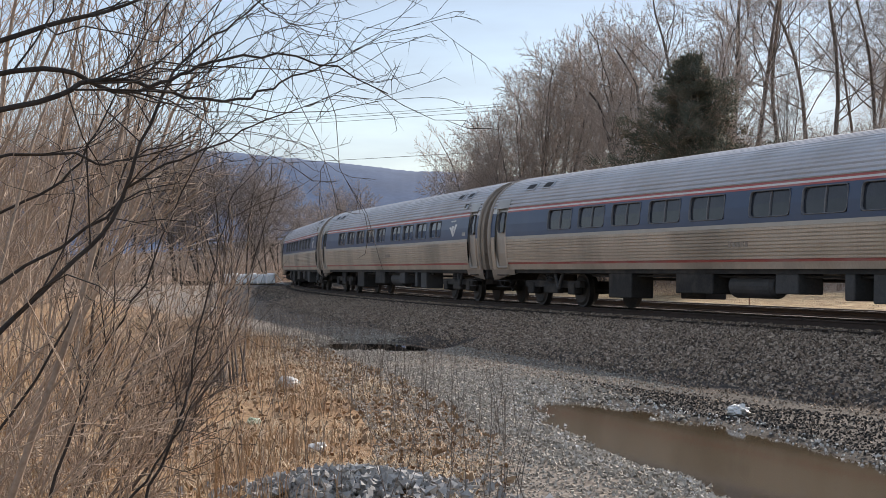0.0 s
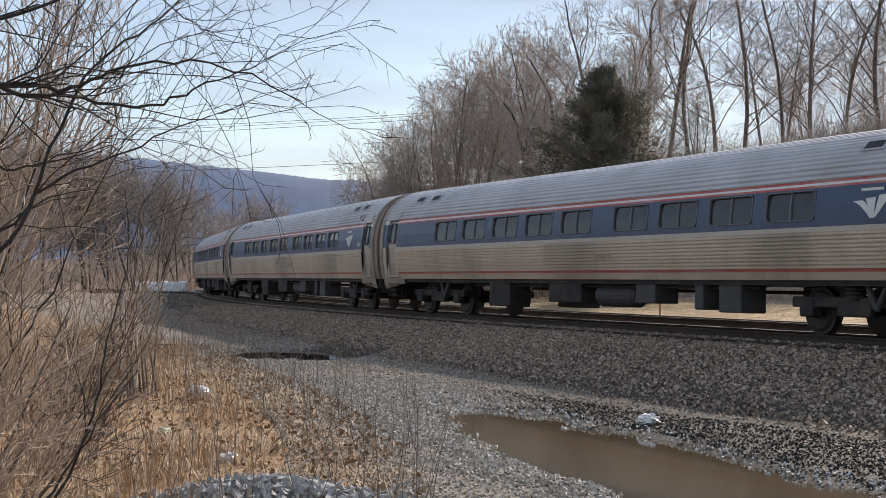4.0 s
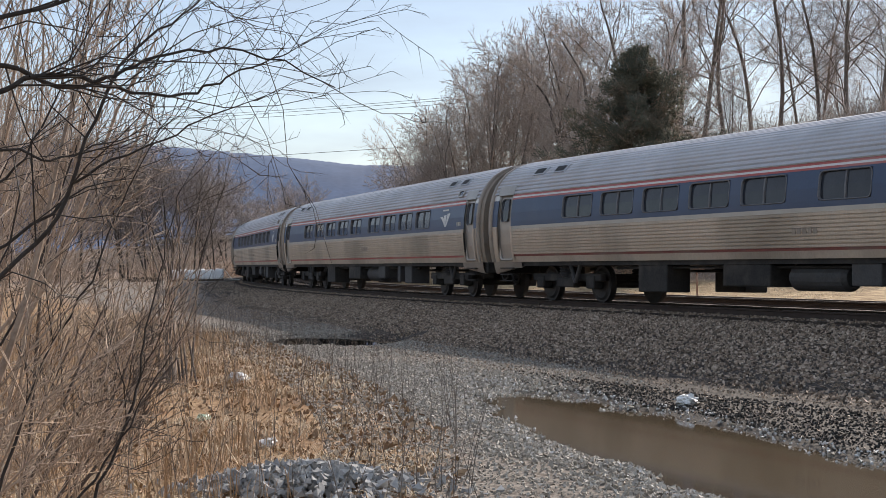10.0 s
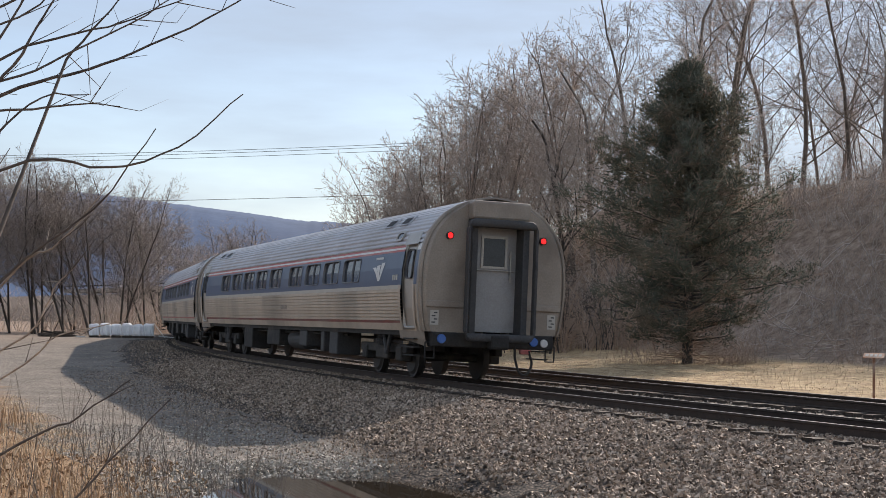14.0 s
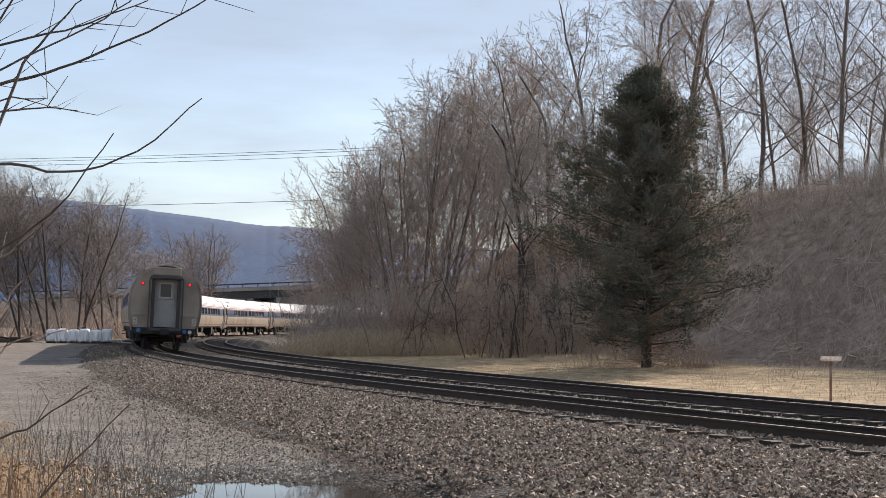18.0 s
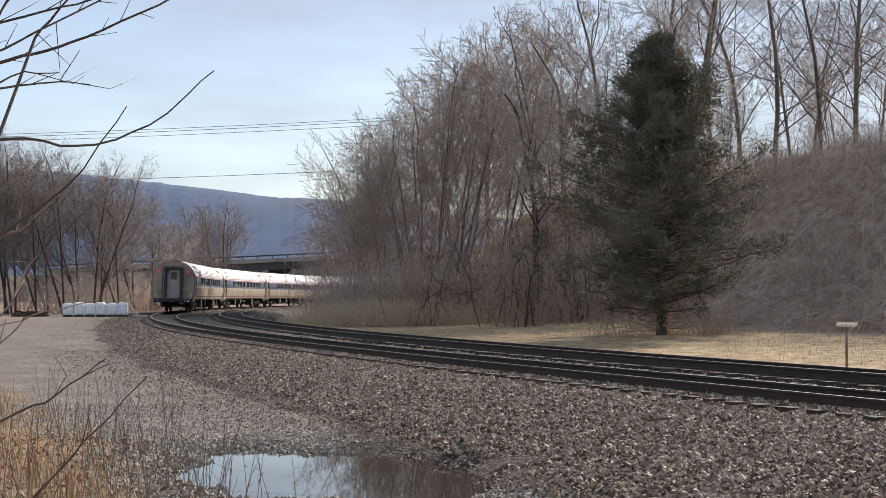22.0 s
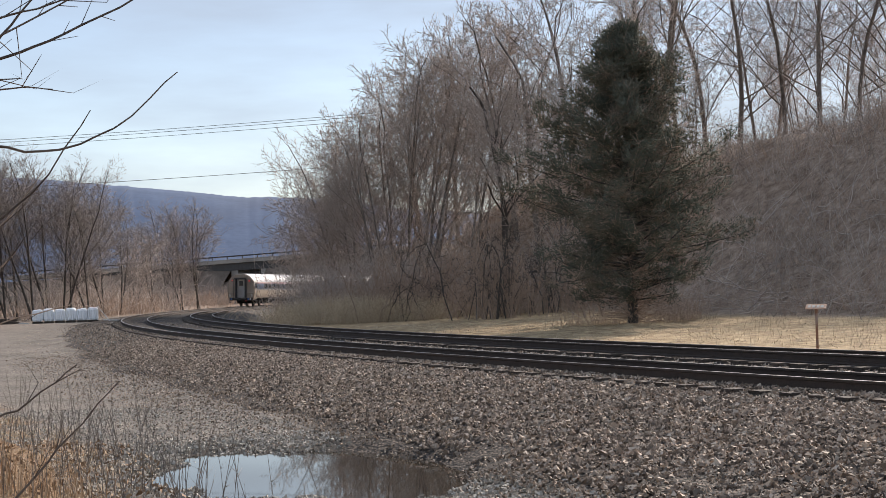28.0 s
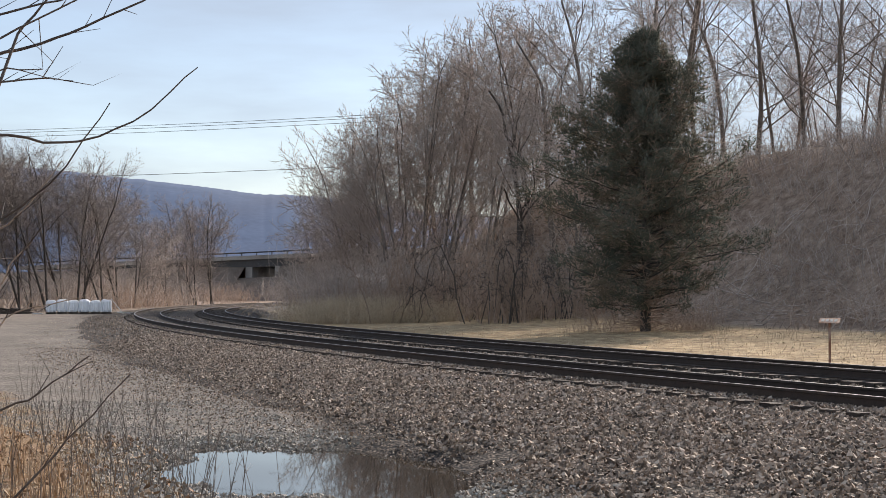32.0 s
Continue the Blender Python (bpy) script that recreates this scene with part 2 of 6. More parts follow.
# ---- small builders ----
def mesh_of(name, verts, faces, materials, smooth=False, idx=None):
    me = bpy.data.meshes.new(name)
    me.from_pydata([tuple(map(float, v)) for v in verts], [], faces)
    for m in materials if isinstance(materials, (list, tuple)) else [materials]:
        me.materials.append(m)
    if idx is not None:
        me.polygons.foreach_set("material_index", idx)
    if smooth:
        me.polygons.foreach_set("use_smooth", [True] * len(me.polygons))
    me.update()
    return me


def part(name, bm, mat, parent, label=""):
    """One bmesh as one mesh object under a thing or part."""
    me = bpy.data.meshes.new(name)
    bm.to_mesh(me)
    bm.free()
    me.materials.append(mat)
    ob = new(name, me)
    ob.parent = parent
    if label:
        tagged(ob, label)
    return ob


def solid(name, me, parent, label=""):
    ob = new(name, me)
    ob.parent = parent
    if label:
        tagged(ob, label)
    return ob


def box_into(bm, x0, x1, y0, y1, z0, z1, bevel=0.0):
    v = bmesh.ops.create_cube(bm, size=1, matrix=Matrix.LocRotScale(((x0 + x1) / 2, (y0 + y1) / 2, (z0 + z1) / 2), None, (x1 - x0, y1 - y0, z1 - z0)))["verts"]
    if bevel:
        bmesh.ops.bevel(bm, geom=list({e for q in v for e in q.link_edges}), offset=bevel, segments=2, affect="EDGES", profile=0.5)
    return bm


def box_bm(x0, x1, y0, y1, z0, z1, bevel=0.0):
    return box_into(bmesh.new(), x0, x1, y0, y1, z0, z1, bevel)


def rod_into(bm, a, b, r, r2=None, seg=8):
    a, b = Vector(a), Vector(b)
    m = Matrix.Translation((a + b) / 2) @ (b - a).to_track_quat("Z", "Y").to_matrix().to_4x4()
    bmesh.ops.create_cone(bm, cap_ends=True, segments=seg, radius1=r, radius2=r if r2 is None else r2, depth=(b - a).length, matrix=m)
    return bm


def rod_bm(a, b, r, r2=None, seg=8):
    return rod_into(bmesh.new(), a, b, r, r2, seg)


def tubes(name, segs, mat, sides=3):
    """Many tapered limbs (start, end, radius, radius) joined in one mesh."""
    s = np.array(segs, dtype=np.float64)
    p0, p1, r0, r1 = s[:, 0:3], s[:, 3:6], s[:, 6], s[:, 7]
    d = p1 - p0
    d /= np.linalg.norm(d, axis=1, keepdims=True) + 1e-9
    ref = np.where(np.abs(d[:, 2:3]) > 0.9, np.array([[1.0, 0, 0]]), np.array([[0, 0, 1.0]]))
    u = np.cross(d, ref)
    u /= np.linalg.norm(u, axis=1, keepdims=True) + 1e-9
    w = np.cross(d, u)
    ang = np.arange(sides) * 2 * np.pi / sides
    ring = u[:, None, :] * np.cos(ang)[None, :, None] + w[:, None, :] * np.sin(ang)[None, :, None]
    tip = r1 <= 0
    full = ~tip
    k = np.arange(sides)
    va = np.concatenate([p0[full, None] + ring[full] * r0[full, None, None], p1[full, None] + ring[full] * r1[full, None, None]], axis=1).reshape(-1, 3)
    quad = np.stack([k, (k + 1) % sides, (k + 1) % sides + sides, k + sides], axis=1)
    fa = (np.arange(full.sum())[:, None, None] * 2 * sides + quad[None]).reshape(-1, 4)
    vb = np.concatenate([p0[tip, None] + ring[tip] * r0[tip, None, None], p1[tip, None]], axis=1).reshape(-1, 3)
    tri = np.stack([k, (k + 1) % sides, np.full(sides, sides)], axis=1)
    fb = len(va) + (np.arange(tip.sum())[:, None, None] * (sides + 1) + tri[None]).reshape(-1, 3)
    return raw_mesh(name, np.concatenate([va, vb]), [fa, fb], mat)


def raw_mesh(name, v, face_sets, mat, smooth=True):
    """A large mesh straight from arrays of corners and of faces with equal corner counts."""
    me = bpy.data.meshes.new(name)
    me.vertices.add(len(v))
    me.vertices.foreach_set("co", np.ascontiguousarray(v, dtype=np.float32).ravel())
    loops = np.concatenate([f.ravel() for f in face_sets]).astype(np.int32)
    counts = np.concatenate([np.full(len(f), f.shape[1], dtype=np.int32) for f in face_sets])
    me.loops.add(len(loops))
    me.loops.foreach_set("vertex_index", loops)
    me.polygons.add(len(counts))
    me.polygons.foreach_set("loop_start", np.concatenate([[0], np.cumsum(counts)[:-1]]).astype(np.int32))
    me.update(calc_edges=True)
    me.validate()
    me.polygons.foreach_set("use_smooth", [smooth] * len(me.polygons))
    me.materials.append(mat)
    return me


# ---- the line of the track ----
CX, CY, R1 = 245.56, 139.32, 268.67
R2 = R1 - 4.22
ZR, BANK = 0.736, radians(1.43)


def track_point(a, off=0.0, z=0.0, r=R1):
    rad = r + off * math.cos(BANK) - z * math.sin(BANK)
    return Vector((CX + rad * math.cos(a), CY + rad * math.sin(a), ZR + off * math.sin(BANK) + z * math.cos(BANK)))


def side_of_track(x, y):
    return math.hypot(x - CX, y - CY) - R1


def step(a, b, v):
    u = min(1.0, max(0.0, (v - a) / (b - a)))
    return u * u * (3 - 2 * u)


def lot_height(x, y):
    """The gravel lot, which climbs to the level of the line farther on."""
    return 0.5 * step(28, 92, y) + 0.15 * step(-9, -22, x) * step(40, 10, y)


# hollows that hold water: x, y, half length, half width, turn in degrees
POOLS = [(-1.3, 16.5, 3.3, 2.2, 112), (5.34, -4.28, 9.0, 1.4, -71)]


# ground kept wet beside the pools, also darkened to paint in the train's shade
DAMP_SHADE = [(7.7, -3.6, 11.5, 2.3, -66), (0.2, 18.3, 4.5, 1.6, 110)]


def pool_depth(x, y, pools=POOLS):
    d = -9.0
    for px, py, ra, rb, turn in pools:
        c, s = math.cos(radians(turn)), math.sin(radians(turn))
        u, v = ((x - px) * c + (y - py) * s) / ra, (-(x - px) * s + (y - py) * c) / rb
        q = math.hypot(u, v) + 0.22 * noise.noise((x * 0.8, y * 0.8, 3.0)) + 0.10 * noise.noise((x * 3.1, y * 3.1, 7.0))
        d = max(d, 1 - q)
    return d


def shoulder(y):
    """How far the ballast spreads from the line's middle."""
    return float(np.interp(y, [-20, -4, 0, 6, 12, 18, 30, 60, 100], [9.6, 9.4, 9.0, 8.0, 7.2, 6.4, 5.3, 4.4, 3.4]))


def height(x, y):
    d = side_of_track(x, y)
    lot = lot_height(x, y)
    if d >= 0:
        top = ZR - 0.18 - 0.07 * step(0.95, 1.3, d)
        k = step(shoulder(y) + 0.2, 1.5, d)
        z = max(lot, lot + (top - lot) * k) if d > 1.5 else top
        if d > 4.5:
            z += 0.02 * noise.noise((x * 0.5, y * 0.5, 0.0)) + 0.008 * noise.noise((x * 2.2, y * 2.2, 5.0))
            z -= 0.17 * step(0.0, 0.5, pool_depth(x, y)) + 0.02 * step(-0.35, 0.05, pool_depth(x, y))
        return z
    top = ZR - 0.215 - 0.02
    e = -d
    if e < 5.9:
        return top - 0.02 * step(1.5, 2.1, e) * step(3.2, 2.6, e)
    field = 0.05 + 0.35 * step(10, 30, e) + 0.06 * noise.noise((x * 0.15, y * 0.15, 2.0))
    near = 14 * step(85, 125, y)
    bank_k = step(29 - near, 50 - near, e + 3.0 * noise.noise((x * 0.05, y * 0.05, 9.0)))
    field += (11.8 + 1.2 * noise.noise((x * 0.07, y * 0.07, 4.0))) * bank_k + 2.0 * step(50, 120, e)
    return top + (field - top) * step(5.9, 8.2, e)


# ---- ground ----
def grass_edge(y):
    """The x at which the dry grass gives way to the gravel lot."""
    pts = [(-60, 2.6), (-7, 2.55), (-5.4, 2.5), (-2.9, 2.2), (1.5, 1.15), (6.6, -0.3), (11.2, -2.0), (18, -4.0), (25, -7.6), (32, -10.5), (60, -24), (140, -60)]
    return float(np.interp(y, [p[0] for p in pts], [p[1] for p in pts]))


def grass_cover(x, y):
    e = grass_edge(y) + 0.7 * noise.noise((x * 0.7, y * 0.7, 1.0)) + 0.35 * noise.noise((x * 2.3, y * 2.3, 4.0))
    return step(0.45, -0.45, x - e)


def ground_material():
    m = bpy.data.materials.new("lot_gravel_and_soil")
    m.use_nodes = True
    n, l = m.node_tree.nodes, m.node_tree.links
    p = n["Principled BSDF"]
    p.inputs["Specular IOR Level"].default_value = 0.15
    co = n.new("ShaderNodeTexCoord")
    at = n.new("ShaderNodeAttribute")
    at.attribute_name = "zone"
    sp = n.new("ShaderNodeSeparateColor")
    l.new(at.outputs["Color"], sp.inputs["Color"])

    def noise_ramp(scale, detail, stops, rough=0.6):
        q = n.new("ShaderNodeTexNoise")
        q.inputs["Scale"].default_value, q.inputs["Detail"].default_value, q.inputs["Roughness"].default_value = scale, detail, rough
        l.new(co.outputs["Object"], q.inputs["Vector"])
        r = n.new("ShaderNodeValToRGB")
        e = r.color_ramp.elements
        e[0].position, e[0].color = stops[0][0], (*stops[0][1], 1)
        e[1].position, e[1].color = stops[-1][0], (*stops[-1][1], 1)
        for pos, c in stops[1:-1]:
            k = e.new(pos)
            k.color = (*c, 1)
        l.new(q.outputs["Fac"], r.inputs["Fac"])
        return q, r

    def mix(fac, a, b, kind="MIX"):
        q = n.new("ShaderNodeMixRGB")
        q.blend_type = kind
        if isinstance(fac, float):
            q.inputs["Fac"].default_value = fac
        else:
            l.new(fac, q.inputs["Fac"])
        l.new(a, q.inputs["Color1"])
        l.new(b, q.inputs["Color2"])
        return q.outputs["Color"]

    vo = n.new("ShaderNodeTexVoronoi")
    vo.inputs["Scale"].default_value = 24.0
    l.new(co.outputs["Object"], vo.inputs["Vector"])
    vs = n.new("ShaderNodeSeparateColor")
    l.new(vo.outputs["Color"], vs.inputs["Color"])
    peb = n.new("ShaderNodeValToRGB")
    e = peb.color_ramp.elements
    e[0].color, e[1].color = (0.075, 0.065, 0.055, 1), (0.44, 0.395, 0.34, 1)
    e.new(0.55).color = (0.21, 0.195, 0.175, 1)
    l.new(vs.outputs["Red"], peb.inputs["Fac"])
    _, dust = noise_ramp(0.5, 7.0, [(0.36, (0.10, 0.079, 0.062)), (0.5, (0.195, 0.158, 0.127)), (0.64, (0.28, 0.232, 0.19))])
    gravel = mix(0.42, peb.outputs["Color"], dust.outputs["Color"])
    fine, soil = noise_ramp(9.0, 8.0, [(0.3, (0.17, 0.11, 0.065)), (0.5, (0.38, 0.26, 0.155)), (0.72, (0.60, 0.45, 0.28))], 0.75)
    _, soil2 = noise_ramp(0.6, 4.0, [(0.3, (0.62, 0.50, 0.42)), (0.7, (1.0, 0.98, 0.95))])
    soil_c = mix(1.0, soil.outputs["Color"], soil2.outputs["Color"], "MULTIPLY")
    _, field = noise_ramp(1.6, 9.0, [(0.38, (0.17, 0.105, 0.055)), (0.5, (0.37, 0.265, 0.15)), (0.60, (0.57, 0.435, 0.26))], 0.78)
    _, duff = noise_ramp(1.1, 9.0, [(0.36, (0.13, 0.09, 0.066)), (0.5, (0.31, 0.225, 0.168)), (0.64, (0.54, 0.42, 0.325))], 0.85)
    c = mix(sp.outputs["Red"], gravel, soil_c)
    c = mix(sp.outputs["Green"], c, field.outputs["Color"])
    c = mix(sp.outputs["Blue"], c, duff.outputs["Color"])
    # wet margins of the pools, darkened further as painted train shade
    wet = n.new("ShaderNodeAttribute")
    wet.attribute_name = "wet"
    dark = n.new("ShaderNodeHueSaturation")
    dark.inputs["Value"].default_value = 0.22
    l.new(c, dark.inputs["Color"])
    c = mix(wet.outputs["Fac"], c, dark.outputs["Color"])
    l.new(c, p.inputs["Base Color"])
    rg = n.new("ShaderNodeMapRange")
    rg.inputs["To Min"].default_value, rg.inputs["To Max"].default_value = 0.92, 0.75
    l.new(wet.outputs["Fac"], rg.inputs["Value"])
    l.new(rg.outputs["Result"], p.inputs["Roughness"])
    bp = n.new("ShaderNodeBump")
    bp.inputs["Strength"].default_value, bp.inputs["Distance"].default_value = 0.4, 0.03
    sub = n.new("ShaderNodeMath")
    sub.operation = "SUBTRACT"
    l.new(fine.outputs["Fac"], sub.inputs[0])
    l.new(vo.outputs["Distance"], sub.inputs[1])
    l.new(sub.outputs[0], bp.inputs["Height"])
    l.new(bp.outputs["Normal"], p.inputs["Normal"])
    return m


def spread(lo, hi, fine, limit_lo, limit_hi, grow=1.18):
    v = list(np.arange(lo, hi + 1e-6, fine))
    s, q = fine, v[-1]
    while q < limit_hi:
        s *= grow
        q += s
        v.append(q)
    s, q = fine, v[0]
    while q > limit_lo:
        s *= grow
        q -= s
        v.insert(0, q)
    return v


def build_ground():
    xs, ys = spread(-12, 12, 0.3, -3500, 3500, 1.10), spread(-14, 32, 0.3, -2000, 3800, 1.08)
    verts, zone, wet = [], [], []
    for y in ys:
        for x in xs:
            verts.append((x, y, height(x, y)))
            d = side_of_track(x, y)
            r = grass_cover(x, y) if d > 0 else 0.0
            far = step(130, 220, y)
            gr = step(-6.5, -7.5, d) * (1 - step(-26, -31, d)) * (1 - step(96, 118, y))
            bl = max(step(-26, -31, d), step(96, 118, y) * step(-7, -9, d), step(108, 130, y) * step(3.5, 5, d), far * step(-2, 6, abs(d)), step(-18, -40, x) * step(25, 60, y) * 0.7)
            zone.append((r, gr, bl, 1))
            wet.append(max(step(-0.35, 0.02, pool_depth(x, y)), 0.85 * step(-0.1, 0.4, pool_depth(x, y, DAMP_SHADE))) if d > 5 and abs(x) < 14 and -16 < y < 34 else 0.0)
    w = len(xs)
    faces = [(j * w + i, j * w + i + 1, (j + 1) * w + i + 1, (j + 1) * w + i) for j in range(len(ys) - 1) for i in range(w - 1)]
    me = mesh_of("ground", verts, faces, ground_material(), True)
    me.attributes.new("zone", "FLOAT_COLOR", "POINT").data.foreach_set("color", np.array(zone, dtype=np.float32).ravel())
    me.attributes.new("wet", "FLOAT", "POINT").data.foreach_set("value", np.array(wet, dtype=np.float32))
    tagged(new("ground", me), "grey gravel lot, dry brown grass and straw-coloured field", "ground", kind="structure")


build_ground()


# ---- standing water ----
def water_material():
    m = bpy.data.materials.new("muddy_water")
    m.use_nodes = True
    n, l = m.node_tree.nodes, m.node_tree.links
    p = n["Principled BSDF"]
    p.inputs["Base Color"].default_value = (0.040, 0.032, 0.024, 1)
    p.inputs["Roughness"].default_value = 0.02
    p.inputs["IOR"].default_value = 1.33
    q = n.new("ShaderNodeTexNoise")
    q.inputs["Scale"].default_value = 2.0
    b = n.new("ShaderNodeBump")
    b.inputs["Strength"].default_value, b.inputs["Distance"].default_value = 0.02, 0.01
    l.new(q.outputs["Fac"], b.inputs["Height"])
    l.new(b.outputs["Normal"], p.inputs["Normal"])
    return m


WATER = water_material()
SILTY = water_material()
SILTY.node_tree.nodes["Principled BSDF"].inputs["Roughness"].default_value = 0.06
SILTY.node_tree.nodes["Principled BSDF"].inputs["Base Color"].default_value = (0.080, 0.058, 0.033, 1)
for px, py, ra, rb, turn in POOLS:
    n = 64
    verts = [(px, py, 0)]
    c, s = math.cos(radians(turn)), math.sin(radians(turn))
    for i in range(n):
        a = i * 2 * math.pi / n
        u, v = 1.25 * ra * math.cos(a), 1.25 * rb * math.sin(a)
        verts.append((px + u * c - v * s, py + u * s + v * c, 0))
    me = mesh_of("puddle", [(x, y, 0.0) for x, y, z in verts], [(0, i + 1, (i + 1) % n + 1) for i in range(n)], WATER if py > 5 else SILTY)
    ob = new("puddle", me)
    ob.location = (0, 0, lot_height(px, py) - 0.075)
    tagged(ob, "muddy brown puddle lying in the gravel lot", "puddle", "puddles", "structure")

# ---- ballast bed and rails ----
A0, A1 = radians(243), radians(112)


def build_ballast():
    offs = [7.4, 6.8, 6.2, 5.4, 4.5, 3.7, 3.0, 2.4, 1.9, 1.5, 0.9, 0.0, -0.9, -1.6, -2.1, -2.6, -3.3, -4.2, -5.1, -5.7, -6.4, -7.2, -8.0]
    na, w = 620, len(offs)
    rng = random.Random(3)
    verts, faces = [], []
    for i in range(na + 1):
        a = A0 + (A1 - A0) * i / na
        for j, o in enumerate(offs):
            if o > 1.5:
                q = shoulder(CY + R1 * math.sin(a)) - 0.5 + 0.6 * noise.noise((i * 0.35, 0.0, 2.0)) + 0.5 * noise.noise((i * 1.3, 3.0, 2.0))
                o = 1.5 + (o - 1.5) * (q - 1.3) / 5.9
            x, y = CX + (R1 + o) * math.cos(a), CY + (R1 + o) * math.sin(a)
            lift = -0.03 if j in (0, w - 1) else 0.03
            verts.append((x, y, height(x, y) + lift + 0.012 * rng.uniform(-1, 1)))
    w = len(offs)
    faces = [(i * w + j, i * w + j + 1, (i + 1) * w + j + 1, (i + 1) * w + j) for i in range(na) for j in range(w - 1)]
    return tagged(new("ballast_bed", mesh_of("ballast_bed", verts, faces, BALLAST, True)), "grey-brown crushed stone ballast under two tracks", "ballast", kind="structure")


ballast = build_ballast()


def rail_mesh(r, off):
    prof = [(-0.070, -0.172), (0.070, -0.172), (0.070, -0.158), (0.012, -0.140), (0.010, -0.045), (0.036, -0.036), (0.036, -0.010), (0.026, -0.002), (0.0, 0.0), (-0.026, -0.002), (-0.036, -0.010), (-0.036, -0.036), (-0.010, -0.045), (-0.012, -0.140), (-0.070, -0.158)]
    na, w = 420, len(prof)
    verts = [track_point(A0 + (A1 - A0) * i / na, off + o, z, r) for i in range(na + 1) for o, z in prof]
    faces = [(i * w + j, i * w + (j + 1) % w, (i + 1) * w + (j + 1) % w, (i + 1) * w + j) for i in range(na) for j in range(w)]
    idx = [1 if j in (7, 8) else 0 for i in range(na) for j in range(w)]
    return mesh_of("rail", verts, faces, [RAIL_SIDE, RAIL_TOP], False, idx)


tracks = []
for r, text in ((R1, "curved railway track of rusty steel rails on wooden ties"), (R2, "second curved railway track of rusty rails on wooden ties")):
    tr = tagged(new("railway_track"), text, "railway track", "railway tracks")
    tr.location = (0, 0, 0)
    for off in (0.7525, -0.7525):
        solid("rail", rail_mesh(r, off), tr, "dark rusty rail with a bright worn top")
    tracks.append((tr, r))


# ---- passenger cars ----
CAR_L, BOGIE_A, BOGIE_B = 25.6, 3.97, 22.05
# outline of the body above the rail: half width, height
OUTLINE = [(1.47, 1.02), (1.52, 1.20), (1.565, 1.50), (1.59, 1.80), (1.60, 2.05), (1.59, 2.35), (1.555, 2.62), (1.50, 2.84), (1.40, 3.08), (1.26, 3.28), (1.07, 3.47), (0.82, 3.63), (0.52, 3.75), (0.25, 3.81), (0.0, 3.83)]


def half_width(z):
    return float(np.interp(z, [p[1] for p in OUTLINE], [p[0] for p in OUTLINE]))


def outline_at(n):
    """n + 1 points evenly along the outline from the sill to the ridge."""
    d = [0.0]
    for a, b in zip(OUTLINE, OUTLINE[1:]):
        d.append(d[-1] + math.dist(a, b))
    t = np.linspace(0, d[-1], n + 1)
    return list(zip(np.interp(t, d, [p[0] for p in OUTLINE]), np.interp(t, d, [p[1] for p in OUTLINE])))


def skin(name, y0, y1, z0, z1, side, mat, parent, flutes=0, depth=0.012, proud=0.0, label="", steps=6):
    """A strip of the car's side between two heights, plain or fluted."""
    pts = []
    if flutes:
        for i in range(flutes):
            for k, q in ((0.0, 0.0), (0.07, depth), (0.78, depth), (0.86, 0.0)):
                z = z0 + (z1 - z0) * (i + k) / flutes
                pts.append((half_width(z) + q + proud, z))
        pts.append((half_width(z1) + proud, z1))
    else:
        pts = [(half_width(z0 + (z1 - z0) * i / steps) + proud, z0 + (z1 - z0) * i / steps) for i in range(steps + 1)]
    v = [(side * x, y, z) for y in (y0, y1) for x, z in pts]
    w = len(pts)
    f = [(i, i + 1, w + i + 1, w + i) for i in range(w - 1)]
    if side < 0:
        f = [q[::-1] for q in f]
    return solid(name, mesh_of(name, v, f, mat), parent, label)


def window_band(y0, y1, z0, z1, side, holes, parent, mat, name="window_band", proud=0.0):
    """A strip of the side with openings that go through it."""
    cuts = sorted({y0, y1, *[h[0] for h in holes], *[h[1] for h in holes]})
    zs = sorted({z0, z1, *[h[2] for h in holes], *[h[3] for h in holes], (z0 + z1) / 2})
    v, f = [], []
    for y in cuts:
        for z in zs:
            v.append((side * (half_width(z) + proud), y, z))
    w = len(zs)
    for i in range(len(cuts) - 1):
        for j in range(w - 1):
            ym, zm = (cuts[i] + cuts[i + 1]) / 2, (zs[j] + zs[j + 1]) / 2
            if any(h[0] < ym < h[1] and h[2] < zm < h[3] for h in holes):
                continue
            q = (i * w + j, i * w + j + 1, (i + 1) * w + j + 1, (i + 1) * w + j)
            f.append(q if side > 0 else q[::-1])
    return solid(name, mesh_of(name, v, f, mat), parent)


def rounded_frame(y0, y1, z0, z1, side, inset, out, width, rad=0.11, seg=4):
    """A raised ring round an opening in the side, following its curve."""
    def loop(gr, r):
        pts = []
        for cy, cz, s in ((y1 + gr - r, z1 + gr - r, 0), (y0 - gr + r, z1 + gr - r, 1), (y0 - gr + r, z0 - gr + r, 2), (y1 + gr - r, z0 - gr + r, 3)):
            for k in range(seg + 1):
                a = (s + k / seg) * math.pi / 2
                pts.append((cy + r * math.cos(a), cz + r * math.sin(a)))
        return pts
    outer, inner = loop(0.0 + width * 0.5, rad + width * 0.5), loop(-width * 0.5, max(0.02, rad - width * 0.5))
    v = [(side * (half_width(z) + q), y, z) for lp, q in ((outer, 0.0), (outer, out), (inner, out), (inner, -inset)) for y, z in lp]
    n = len(outer)
    f = []
    for k in range(3):
        for i in range(n):
            q = (k * n + i, k * n + (i + 1) % n, (k + 1) * n + (i + 1) % n, (k + 1) * n + i)
            f.append(q if side > 0 else q[::-1])
    return v, f


